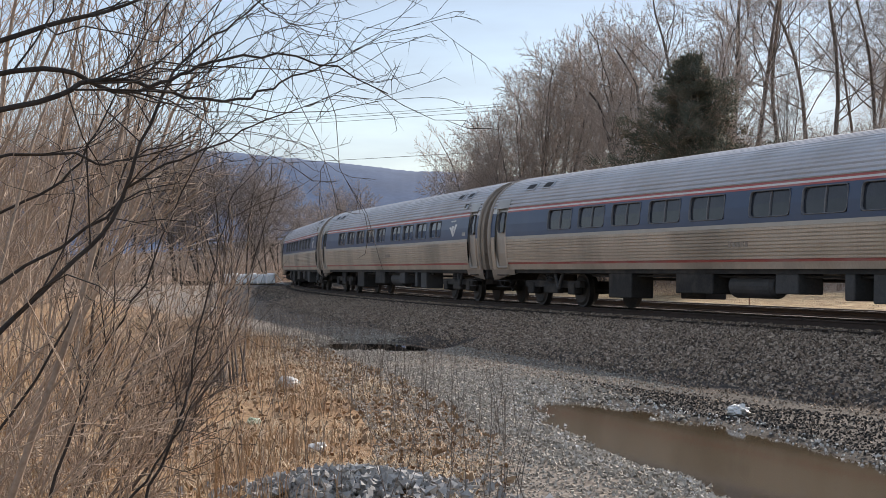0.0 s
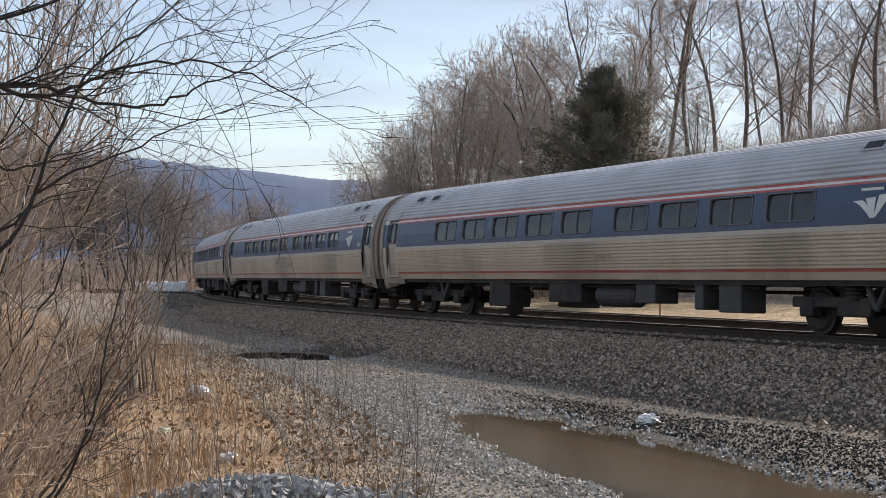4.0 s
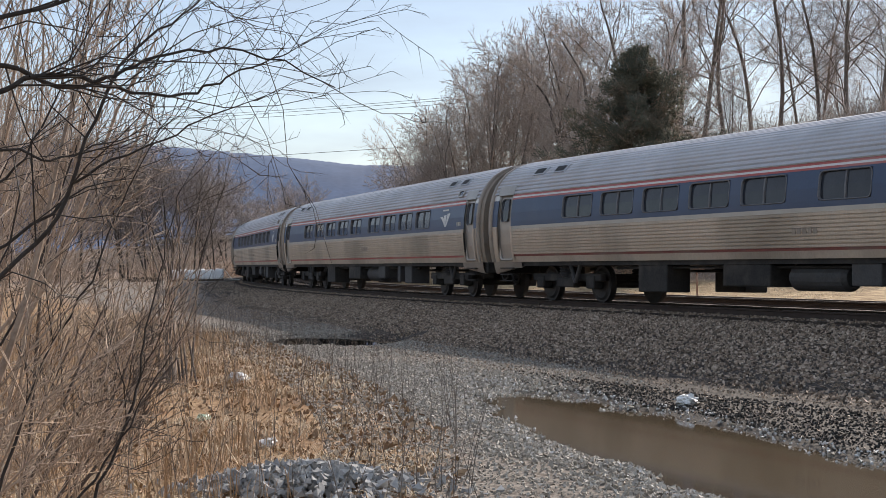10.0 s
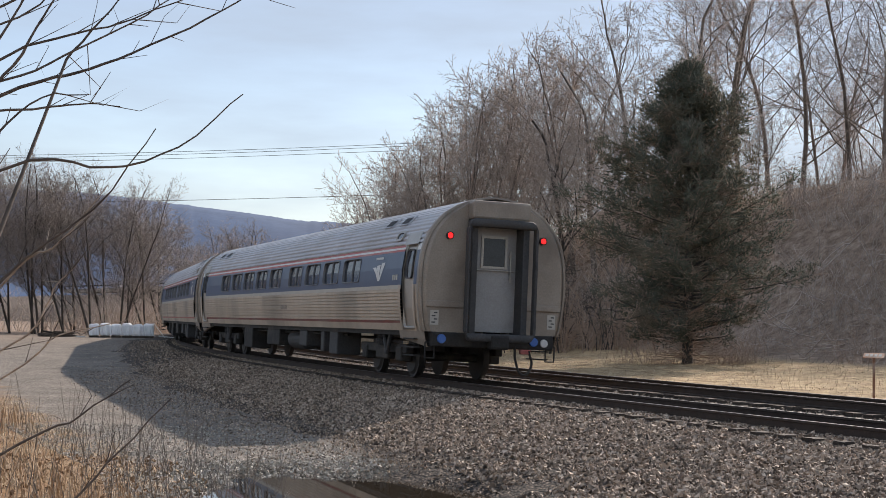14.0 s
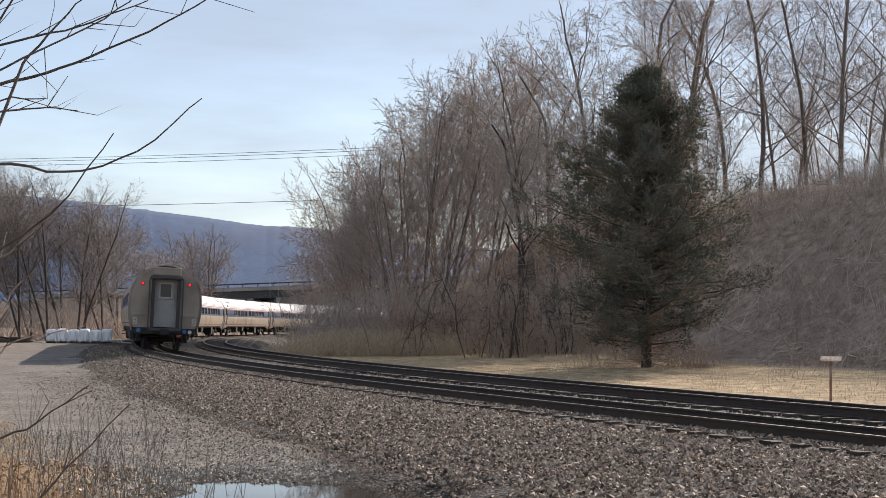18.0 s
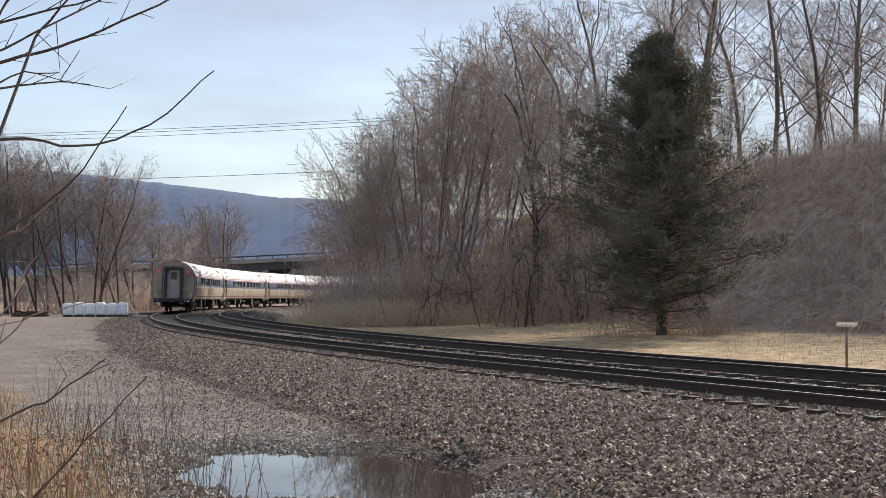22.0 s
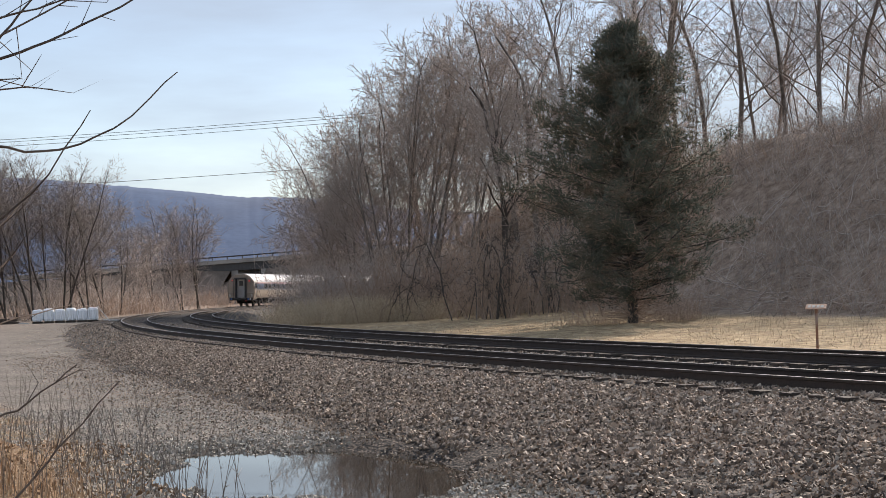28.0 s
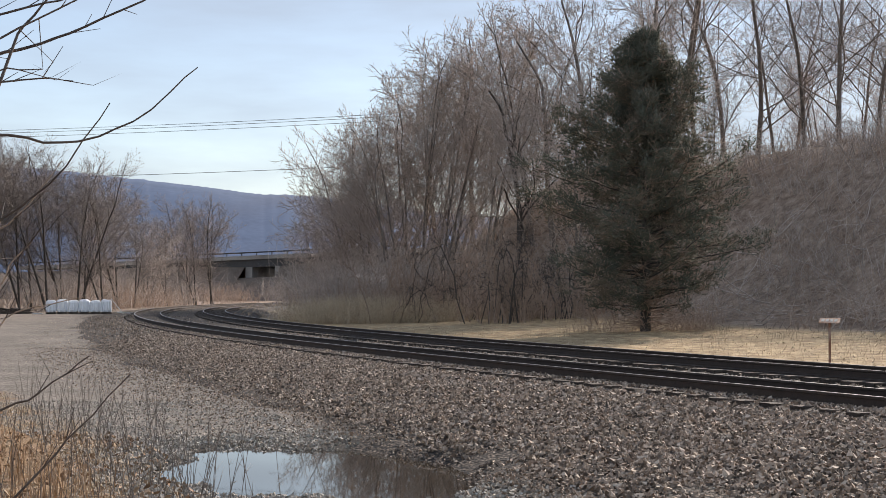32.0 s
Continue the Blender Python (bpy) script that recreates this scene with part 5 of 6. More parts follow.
# ---- overpass beyond the curve ----
def build_overpass():
    ob = tagged(new("overpass"), "grey concrete road overpass with a steel guard rail", "bridge")
    p, q = Vector((*at_bearing(-16.5, 310), 7.05)), Vector((*at_bearing(1.0, 255), 10.2))
    u = (q - p).normalized()
    n = Vector((-u.y, u.x, 0)).normalized()
    L = (q - p).length

    def beam(name, a, b, lo, hi, depth0, depth1, mat, label=""):
        v = []
        for s in (a, b):
            c = p + u * s
            for d, z in ((depth0, lo), (depth1, lo), (depth1, hi), (depth0, hi)):
                v.append(c + n * d + Vector((0, 0, z)))
        return solid(name, mesh_of(name, v, [(0, 1, 5, 4), (1, 2, 6, 5), (2, 3, 7, 6), (3, 0, 4, 7), (3, 2, 1, 0), (4, 5, 6, 7)], mat), ob, label)

    beam("deck", 0, L, -0.45, 0.0, -0.2, 9.0, CONCRETE, "pale concrete deck edge")
    beam("girder", 20, 90, -1.9, -0.45, 0.25, 8.6, UNDER_GREY, "dark steel girder")
    beam("parapet", 0, L, 0.0, 0.30, -0.15, 0.1, CONCRETE)
    beam("guard_rail", 0, L, 0.75, 1.0, -0.1, 0.0, WHEEL, "weathered steel guard rail")
    for k in range(0, 30):
        beam("post", L * k / 30, L * k / 30 + 0.15, 0.30, 0.75, -0.1, 0.05, WHEEL)
    m = material("ramp_earth", (0.13, 0.095, 0.072), (0.25, 0.19, 0.145), 0.4, 0.95, 0, 0.4, 3.0)
    beam("abutment", 55.0, 56.5, -11.0, -1.9, 0.3, 8.5, CONCRETE, "stained concrete abutment")
    beam("abutment", 61.6, 62.7, -11.0, -1.9, 0.3, 8.5, CONCRETE, "stained concrete abutment")

    # added dark block, stands for the shade inside the opening
    beam("opening_shade_block", 54.0, 64.0, -11.0, -0.5, 8.6, 9.4, UNDER_GREY, "dark block added to make the opening look shaded")

    def ramp(stations):
        v, f = [], []
        for s, top, foot in stations:
            c = p + u * s
            v += [c + n * -foot + Vector((0, 0, -11)), c + n * 0.2 + Vector((0, 0, top)), c + n * 9 + Vector((0, 0, top)), c + n * (9 + foot) + Vector((0, 0, -11))]
        for i in range(len(stations) - 1):
            f += [(4 * i + k, 4 * i + k + 1, 4 * i + k + 5, 4 * i + k + 4) for k in range(3)]
        solid("ramp", mesh_of("ramp", v, f, m, True), ob, "brown earth ramp")

    ramp([(-80, -0.9, 16), (0, -0.9, 16), (40, -1.2, 15), (54.9, -1.9, 10)])
    ramp([(63.1, -1.9, 10), (76, -1.2, 15), (100, -0.9, 16), (150, -0.9, 16)])
    # earth heaped before the opening, and a thin wing wall down its side
    v = []
    for s, top, foot in ((38, -4.6, 15), (54, -4.0, 15), (66, -4.0, 15), (80, -4.6, 17)):
        c = p + u * s
        v += [c + n * 1.5 + Vector((0, 0, top - 0.6)), c + n * -1.2 + Vector((0, 0, top)), c + n * -foot + Vector((0, 0, -11.5))]
    solid("earth_slope", mesh_of("earth_slope", v, [(3 * i + k, 3 * i + k + 1, 3 * i + k + 4, 3 * i + k + 3) for i in range(3) for k in range(2)], m, True), ob, "brown weedy earth slope")
    v = []
    for s, d, hi in ((62.6, -0.6, -2.6), (63.6, -1.4, -3.7), (75.0, -9.0, -7.2)):
        c = p + u * s + n * d
        for o in (-0.2, 0.2):
            for z in (-11.5, hi):
                v.append(c + n * o + Vector((0, 0, z)))
    f = [(0, 2, 3, 1), (8, 9, 11, 10)]
    for b in (0, 4):
        f += [(b, b + 1, b + 5, b + 4), (b + 2, b + 6, b + 7, b + 3), (b + 1, b + 3, b + 7, b + 5), (b, b + 4, b + 6, b + 2)]
    solid("wing_wall", mesh_of("wing_wall", v, f, CONCRETE), ob)


build_overpass()


# ---- overhead wires ----
def wire(a, b, sag, r):
    cu = bpy.data.curves.new("power_line", "CURVE")
    cu.dimensions, cu.bevel_depth, cu.bevel_resolution = "3D", r, 0
    sp = cu.splines.new("POLY")
    sp.points.add(24)
    for i in range(25):
        t = i / 24
        p = Vector(a).lerp(Vector(b), t)
        sp.points[i].co = (p.x, p.y, p.z - sag * 4 * t * (1 - t), 1)
    ob = new("power_line", cu)
    cu.materials.append(BLACK)
    tagged(ob, "thin black overhead power line crossing the sky", "power line", "power lines")


for dz in (0.0, 0.55, 0.9):
    wire((*at_bearing(-42, 250), 22.0 + dz), (*at_bearing(8, 190), 27.2 + dz), 2.6, 0.028)
wire((*at_bearing(-42, 250), 17.0), (*at_bearing(8, 190), 21.0), 2.4, 0.032)


# ---- ties ----
def tie_mesh(seed):
    rng = random.Random(seed)
    bm = box_bm(-1.28, 1.28, -0.115, 0.115, -0.17, 0.0, 0.012)
    for v in bm.verts:
        v.co += Vector((rng.uniform(-0.025, 0.025), rng.uniform(-0.01, 0.01), rng.uniform(-0.008, 0.003)))
    me = bpy.data.meshes.new("tie")
    bm.to_mesh(me)
    bm.free()
    me.materials.append(TIE)
    return me


def build_ties():
    rng = random.Random(17)
    shapes = [tie_mesh(k) for k in range(4)]
    n = int(R1 * (A0 - A1) / 0.53)
    near0 = int(R1 * (A0 - radians(218)) / 0.53)
    for tr, r in tracks:
        v, f = [], []
        for i in range(n):
            a = A0 - i * 0.53 / R1
            p = track_point(a, rng.uniform(-0.05, 0.05), -0.174, r)
            m = Matrix.Translation(p) @ Matrix.Rotation(a + rng.uniform(-0.012, 0.012), 4, "Z") @ Matrix.Rotation(-BANK, 4, "Y")
            if near0 <= i < near0 + 200:
                ob = new("tie", shapes[i % 4])
                ob.parent = tr
                ob.matrix_basis = m
            elif i < near0 + 520:
                b = len(v)
                for x in (-1.28, 1.28):
                    for y in (-0.115, 0.115):
                        for z in (-0.17, 0.0):
                            v.append(m @ Vector((x, y, z)))
                f += [tuple(b + k for k in q) for q in ((0, 1, 3, 2), (4, 6, 7, 5), (1, 5, 7, 3), (0, 4, 5, 1), (2, 3, 7, 6))]
        tagged(solid("far_ties", mesh_of("far_ties", v, f, TIE), tr), kind="stuff")


build_ties()


# ---- loose stones ----
def loose_material(name, tones, rough=0.8, spec=0.5):
    m = bpy.data.materials.new(name)
    m.use_nodes = True
    n, l = m.node_tree.nodes, m.node_tree.links
    p = n["Principled BSDF"]
    p.inputs["Roughness"].default_value = rough
    p.inputs["Specular IOR Level"].default_value = spec
    ge = n.new("ShaderNodeNewGeometry")
    cr = n.new("ShaderNodeValToRGB")
    e = cr.color_ramp.elements
    e[0].color, e[1].color = (*tones[0], 1), (*tones[-1], 1)
    for i, c in enumerate(tones[1:-1]):
        e.new((i + 1) / (len(tones) - 1)).color = (*c, 1)
    l.new(ge.outputs["Random Per Island"], cr.inputs["Fac"])
    co = n.new("ShaderNodeTexCoord")
    q = n.new("ShaderNodeTexNoise")
    q.inputs["Scale"].default_value, q.inputs["Detail"].default_value = 30.0, 3.0
    l.new(co.outputs["Object"], q.inputs["Vector"])
    mr = n.new("ShaderNodeMapRange")
    mr.inputs["To Min"].default_value, mr.inputs["To Max"].default_value = 0.7, 1.3
    l.new(q.outputs["Fac"], mr.inputs["Value"])
    hs = n.new("ShaderNodeHueSaturation")
    l.new(mr.outputs["Result"], hs.inputs["Value"])
    l.new(cr.outputs["Color"], hs.inputs["Color"])
    l.new(hs.outputs["Color"], p.inputs["Base Color"])
    return m


CHIP_V = np.array([(1, 0, -0.5), (-0.6, 0.9, -0.5), (-0.6, -0.9, -0.5), (0.1, 0.45, 0.7), (0.0, -0.5, 0.6)], float)
CHIP_F = np.array([(0, 1, 3), (1, 2, 3), (2, 4, 3), (2, 0, 4), (0, 3, 4), (0, 2, 1)])


def scatter_stones(name, places, sizes, mat, seed):
    """Angular stones, one for each place, joined."""
    rng = np.random.default_rng(seed)
    n = len(places)
    v = CHIP_V[None] * rng.uniform(0.7, 1.25, (n, 5, 1)) * rng.uniform(0.6, 1.15, (n, 1, 3))
    v += rng.normal(0, 0.14, (n, 5, 3))
    q = rng.normal(0, 1, (n, 4))
    q /= np.linalg.norm(q, axis=1, keepdims=True)
    w, x, y, z = q.T
    rot = np.stack([np.stack([1 - 2 * (y * y + z * z), 2 * (x * y - z * w), 2 * (x * z + y * w)], 1), np.stack([2 * (x * y + z * w), 1 - 2 * (x * x + z * z), 2 * (y * z - x * w)], 1), np.stack([2 * (x * z - y * w), 2 * (y * z + x * w), 1 - 2 * (x * x + y * y)], 1)], 1)
    v = np.einsum("nij,nkj->nki", rot, v) * np.asarray(sizes)[:, None, None]
    v += np.asarray(places)[:, None, :]
    f = (np.arange(n)[:, None, None] * 5 + CHIP_F[None]).reshape(-1, 3)
    return raw_mesh(name, v.reshape(-1, 3), [f], mat, False)


BALLAST_LOOSE = loose_material("loose_ballast", [(0.04, 0.028, 0.020), (0.22, 0.158, 0.113), (0.45, 0.34, 0.25), (0.08, 0.058, 0.042), (0.66, 0.535, 0.42), (0.28, 0.195, 0.136)])
GRAVEL_LOOSE = loose_material("loose_gravel", [(0.21, 0.187, 0.155), (0.40, 0.362, 0.305), (0.54, 0.497, 0.43), (0.29, 0.262, 0.22), (0.66, 0.615, 0.545)], 0.9, 0.25)
# wet stones, with tones taken darker to paint in the train's shadow
WET_SHADE_LOOSE = loose_material("wet_shade_gravel", [(0.018, 0.017, 0.016), (0.045, 0.042, 0.038), (0.085, 0.08, 0.073), (0.03, 0.028, 0.025), (0.11, 0.103, 0.095)], 0.95, 0.12)
ROCK = loose_material("grey_rock", [(0.24, 0.24, 0.235), (0.42, 0.42, 0.41), (0.31, 0.305, 0.295), (0.54, 0.54, 0.53)], 0.9, 0.2)


def build_stones():
    rng = random.Random(23)
    spots, sizes = [], []
    while len(spots) < 150000:
        # denser where the line runs close by
        k = rng.random()
        if k < 0.56:
            a = radians(207.5 - 8.0 * rng.random() ** 1.25 + rng.gauss(0, 0.5))
        elif k < 0.86:
            a = radians(rng.uniform(206.8, 212.3))
        else:
            a = radians(213 - 22 * rng.random() ** 1.3)
        w = shoulder(CY + R1 * math.sin(a))
        o = rng.uniform(0.75, w + 2.2) if rng.random() < 0.95 else rng.uniform(-6.0, -0.75)
        if o > w - 1.8 and rng.random() < ((o - w + 1.8) / 4.0) ** 0.55:
            continue
        x, y = CX + (R1 + o) * math.cos(a), CY + (R1 + o) * math.sin(a)
        s = rng.uniform(0.020, 0.040) * (1 + 0.3 * (rng.random() < 0.1)) * (0.62 if o > w - 0.8 else 1.0)
        spots.append((x, y, height(x, y) + 0.03 * (o < w - 0.3) + s * rng.uniform(0.1, 0.5)))
        sizes.append(s)
    ob = new("loose_ballast", scatter_stones("loose_ballast", spots, sizes, BALLAST_LOOSE, 1))
    tagged(ob, "grey and brown crushed ballast stones sloping from the track", "stones", kind="stuff")
    spots, sizes = [], []
    while len(spots) < 60000:
        y = rng.uniform(-12, 12) if rng.random() < 0.65 else rng.uniform(10, 26)
        x = grass_edge(y) - 0.8 + rng.random() ** 1.3 * (7 if y < 8 else 13)
        d = side_of_track(x, y)
        if d < 5.5 or pool_depth(x, y) > 0.28 or x > 9 or pool_depth(x, y, DAMP_SHADE) > rng.random() * 0.4:
            continue
        rim = step(-0.5, -0.05, pool_depth(x, y))
        if rng.random() > 0.35 + 0.65 * rim + 0.5 * step(0.1, 0.5, noise.noise((x * 0.6, y * 0.6, 12.0))):
            continue
        s = rng.uniform(0.010, 0.026) * (1 + 0.4 * rim)
        spots.append((x, y, height(x, y) + s * 0.3))
        sizes.append(s)
    tagged(new("loose_gravel", scatter_stones("loose_gravel", spots, sizes, GRAVEL_LOOSE, 2)), "small grey gravel strewn over the lot and round the puddles", "gravel", kind="stuff")
    # wet gravel between the ballast and the pools, its tones darkened as painted shade
    spots, sizes = [], []
    while len(spots) < 12000:
        x, y = rng.uniform(0, 12), rng.uniform(-14, 10)
        if side_of_track(x, y) < 8.0 or pool_depth(x, y, DAMP_SHADE) < rng.random() * 0.5 or pool_depth(x, y) > 0.1:
            continue
        s = rng.uniform(0.010, 0.024)
        spots.append((x, y, height(x, y) + s * 0.3))
        sizes.append(s)
    tagged(new("wet_shade_gravel", scatter_stones("wet_shade_gravel", spots, sizes, WET_SHADE_LOOSE, 4)), "wet gravel between the ballast and the puddle, darkened further as painted shade", "gravel", kind="stuff")
    # pale pebbles along the water's edge
    spots, sizes = [], []
    while len(spots) < 2600:
        x, y = rng.uniform(1, 10), rng.uniform(-13, 6)
        q = pool_depth(x, y)
        if not -0.03 < q < 0.28 or (q > 0.2 and rng.random() < 0.7):
            continue
        s = rng.uniform(0.008, 0.03)
        spots.append((x, y, max(height(x, y), -0.08) + s * 0.4))
        sizes.append(s)
    pale = loose_material("pale_pebbles", [(0.45, 0.43, 0.40), (0.72, 0.71, 0.68), (0.60, 0.58, 0.55), (0.80, 0.79, 0.77)])
    tagged(new("shore_pebbles", scatter_stones("shore_pebbles", spots, sizes, pale, 6)), "pale pebbles and scum along the muddy water's edge", "gravel", kind="stuff")
    # heap of broken stone at the edge of the grass
    spots, sizes = [], []
    for i in range(2300):
        a, r = rng.uniform(0, 6.283), abs(rng.gauss(0, 0.42))
        x, y = 1.75 + r * math.cos(a) * 1.25, -6.5 + r * math.sin(a)
        s = rng.uniform(0.022, 0.06)
        spots.append((x, y, height(x, y) + max(0.0, 0.20 * math.exp(-r * r / 0.5) * rng.uniform(0.2, 1.0)) + s * 0.3))
        sizes.append(s)
    tagged(new("stone_heap", scatter_stones("stone_heap", spots, sizes, ROCK, 3)), "low heap of broken blue-grey stone at the grass edge", "stones", kind="stuff")


build_stones()


# ---- dry grass and weeds ----
def blades(name, places, length, mat, seed, lean=1.0, width=0.0045):
    rng = np.random.default_rng(seed)
    p = np.asarray(places, float)
    n = len(p)
    ln = rng.uniform(0.5, 1.0, n)[:, None] * np.asarray(length).reshape(-1, 1)
    az = rng.uniform(0, 2 * np.pi, n)
    d = np.stack([np.cos(az), np.sin(az), np.zeros(n)], 1)
    side = np.stack([-np.sin(az), np.cos(az), np.zeros(n)], 1) * width * rng.uniform(0.6, 1.5, (n, 1))
    k = rng.uniform(0.35 * lean, lean, (n, 1))
    up = np.array([[0, 0, 1.0]])
    mid = p + (up * (1 - 0.35 * k) + d * k * 0.6) * ln * 0.55
    tip = mid + (up * (0.75 - 1.0 * k) + d * (0.35 + k)) * ln * 0.5
    v = np.stack([p - side, p + side, mid + side * 0.8, mid - side * 0.8, tip], 1).reshape(-1, 3)
    b = np.arange(n)[:, None] * 5
    quads = b + np.array([[0, 1, 2, 3]])
    tris = b + np.array([[3, 2, 4]])
    return raw_mesh(name, v, [quads, tris], mat)


def build_grass():
    rng = random.Random(31)
    dry, red, lengths = [], [], []
    while len(dry) < 52000:
        y = rng.uniform(-14, 34)
        x = grass_edge(y) + 0.4 - abs(rng.gauss(0, 1)) * (4.5 if y < 14 else 6.5)
        if x < -15 or grass_cover(x, y) < rng.random() * 0.9:
            continue
        if math.hypot(x - 1.75, y + 6.5) < 0.9 or math.hypot(x - 3.7, y + 18) < 2.5 or math.hypot(x, y) < 1.5:
            continue
        clump = noise.noise((x * 1.3, y * 1.3, 20.0))
        dry.append((x, y, height(x, y) - 0.01))
        lengths.append((0.10 + 0.26 * step(-0.15, 0.45, clump)) * rng.uniform(0.7, 1.3))
    tagged(new("dry_grass", blades("dry_grass", dry, lengths, STRAW, 5, 1.35)), "matted dry straw-coloured grass", "grass", kind="stuff")
    # short turf on the field beyond the line
    turf = []
    while len(turf) < 20000:
        az, dist = rng.uniform(-3, 22), rng.uniform(30, 80)
        x, y = at_bearing(az, dist)
        if -29 < side_of_track(x, y) < -7.4:
            turf.append((x, y, height(x, y) - 0.01))
    tagged(new("field_grass", blades("field_grass", turf, [0.11] * len(turf), STRAW, 7, 1.2, 0.010)), "short bleached winter grass of the field", "grass", kind="stuff")
    # taller red-brown grass in bunches
    for i in range(6000):
        c = i % 60
        r2 = random.Random(c)
        cy = r2.uniform(-8, 26)
        cx = grass_edge(cy) - r2.uniform(0.8, 6.5)
        x, y = cx + rng.gauss(0, 0.28), cy + rng.gauss(0, 0.28)
        red.append((x, y, height(x, y)))
    rust = material("rusty_bunch_grass", (0.34, 0.22, 0.13), (0.50, 0.36, 0.23), 1.5, 0.85, 0, 0.0, 12)
    tagged(new("bunch_grass", blades("bunch_grass", red, [0.75] * len(red), rust, 6, 0.45, 0.004)), "upright rust-brown bunch grass", "grass", kind="stuff")
    # fallen leaves
    lv, n = [], 9000
    for i in range(n):
        y = rng.uniform(-14, 20)
        x = grass_edge(y) + 0.5 - abs(rng.gauss(0, 2.6))
        lv.append((x, y, height(x, y) + rng.uniform(0.005, 0.04)))
    leaf = loose_material("fallen_leaves", [(0.16, 0.09, 0.05), (0.30, 0.18, 0.10), (0.40, 0.29, 0.18), (0.22, 0.12, 0.06)])
    g = np.random.default_rng(9)
    p = np.array(lv)
    a, b = g.normal(0, 0.02, (n, 3)), g.normal(0, 0.02, (n, 3))
    v = np.stack([p - a, p - b, p + a, p + b], 1).reshape(-1, 3)
    tagged(new("fallen_leaves", raw_mesh("fallen_leaves", v, [np.arange(4 * n).reshape(-1, 4)], leaf, False)), "curled brown fallen leaves", "leaves", kind="stuff")
    # dry stalks
    segs = []
    g = np.random.default_rng(14)
    for i in range(400):
        y = g.uniform(-9, 24) if i < 330 else g.uniform(11.5, 19)
        x = grass_edge(y) + 0.7 - abs(g.normal(0, 1.6))
        h = g.uniform(0.45, 1.15)
        q, dv, r = np.array([x, y, height(x, y) - 0.02]), np.array([g.normal(0, 0.12), g.normal(0, 0.12), 1.0]), 0.0045
        for k in range(4):
            dv = dv + g.normal(0, 0.09, 3)
            e = q + dv / np.linalg.norm(dv) * h / 4
            segs.append((*q, *e, r, r * 0.8))
            for j in range(2 if k > 0 else 0):
                s = dv + g.normal(0, 0.55, 3)
                segs.append((*e, *(e + s / np.linalg.norm(s) * h * g.uniform(0.08, 0.2)), r * 0.7, 0.0))
            q, r = e, r * 0.8
    tagged(new("dry_weeds", tubes("dry_weeds", segs, BARK, 3)), "thin dead weed stalks standing in the grass", "weeds", kind="stuff")


build_grass()


# ---- shrubs beside the camera's way ----
SHRUB_BARK = material("shrub_bark", (0.075, 0.058, 0.048), (0.16, 0.125, 0.10), 6, 0.85, 0, 0.2, 40, rand=0.15)
SHRUB_PALE = material("pale_shrub_bark", (0.30, 0.222, 0.165), (0.50, 0.395, 0.305), 6, 0.85, 0, 0.2, 40, rand=0.15)


WAY = (np.array([3.73, -17.97]), np.array([0.0, 0.0]))


def clear_of_way(segs, gap=0.5):
    """Leaves out twigs that would hang into the footpath through the grass."""
    a, b = WAY
    ab = b - a
    keep = []
    for q in segs:
        ok = True
        for x, y in ((q[0], q[1]), (q[3], q[4])):
            p = np.array([x, y]) - a
            t = min(1.0, max(0.0, float(p @ ab / (ab @ ab))))
            ok = ok and float(np.linalg.norm(p - t * ab)) > gap
        if ok:
            keep.append(q)
    return keep


def shrub(x, y, h, seed, lean, text, stems=5, r=0.028, kids=(6, 4, 4, 3), spread_=0.6, mat=None, kink=0.11, up=0.18, base=0.14):
    rng = np.random.default_rng(seed)
    out, z = [], height(x, y)
    ob = tagged(new("shrub"), text, "shrub", "leafless shrubs")
    shift = np.array([x, y, z, x, y, z, 0, 0])
    for s in range(stems):
        thick = []
        d = np.array([lean[0] + rng.normal(0, 0.2), lean[1] + rng.normal(0, 0.2), 1.0])
        grow(rng, (x + rng.normal(0, base), y + rng.normal(0, base), z - 0.05), d / np.linalg.norm(d), h * rng.uniform(0.55, 0.85), r * rng.uniform(0.6, 1.15), 0, out, thick, spread_, up, kids, 0.0028, kink, 0.12)
        thick = clear_of_way(thick) if h > 1.5 else thick
        if thick:
            solid("stem", tubes("stem", np.array(thick) - shift, mat or SHRUB_BARK, 6), ob)
    out = clear_of_way(out) if h > 1.5 else out
    tagged(solid("twig_mass", tubes("twig_mass", np.array(out) - shift, mat or SHRUB_BARK, 3), ob), kind="stuff")
    ob.matrix_basis = pose(x, y, z)
    return ob


ARCH = "tall leafless shrub arching over dry grass"
shrub(0.75, -12.1, 3.2, 51, (0.18, 0.15), ARCH, 4, 0.020, (6, 4, 3), 0.5, SHRUB_PALE, 0.08, 0.15)
shrub(-0.35, -9.8, 4.6, 52, (0.34, 0.05), ARCH, 6, 0.022, (7, 4, 3, 1), 0.5, SHRUB_PALE, 0.07, 0.15, 0.3)
shrub(-1.3, -6.6, 5.0, 60, (0.30, 0.0), "tall leafless shrub with many reddish stems", 6, 0.022, (7, 4, 3, 1), 0.5, SHRUB_PALE, 0.07, 0.2, 0.4)
shrub(-0.1, -7.6, 2.1, 53, (0.55, 0.1), "leafless shrub leaning out of the dry grass", 6, 0.018, (7, 4, 3), 0.5, SHRUB_BARK, 0.06, 0.1)
shrub(-0.6, -4.0, 2.3, 54, (0.35, 0.0), "leafless pale-stemmed shrub in tall dry grass", 7, 0.018, (7, 4, 3), 0.55, SHRUB_PALE, 0.08)
shrub(0.55, -8.9, 1.25, 55, (0.2, -0.1), "low pale tangle of dead stems in the grass", 9, 0.008, (5, 4, 3), 0.8, SHRUB_PALE)
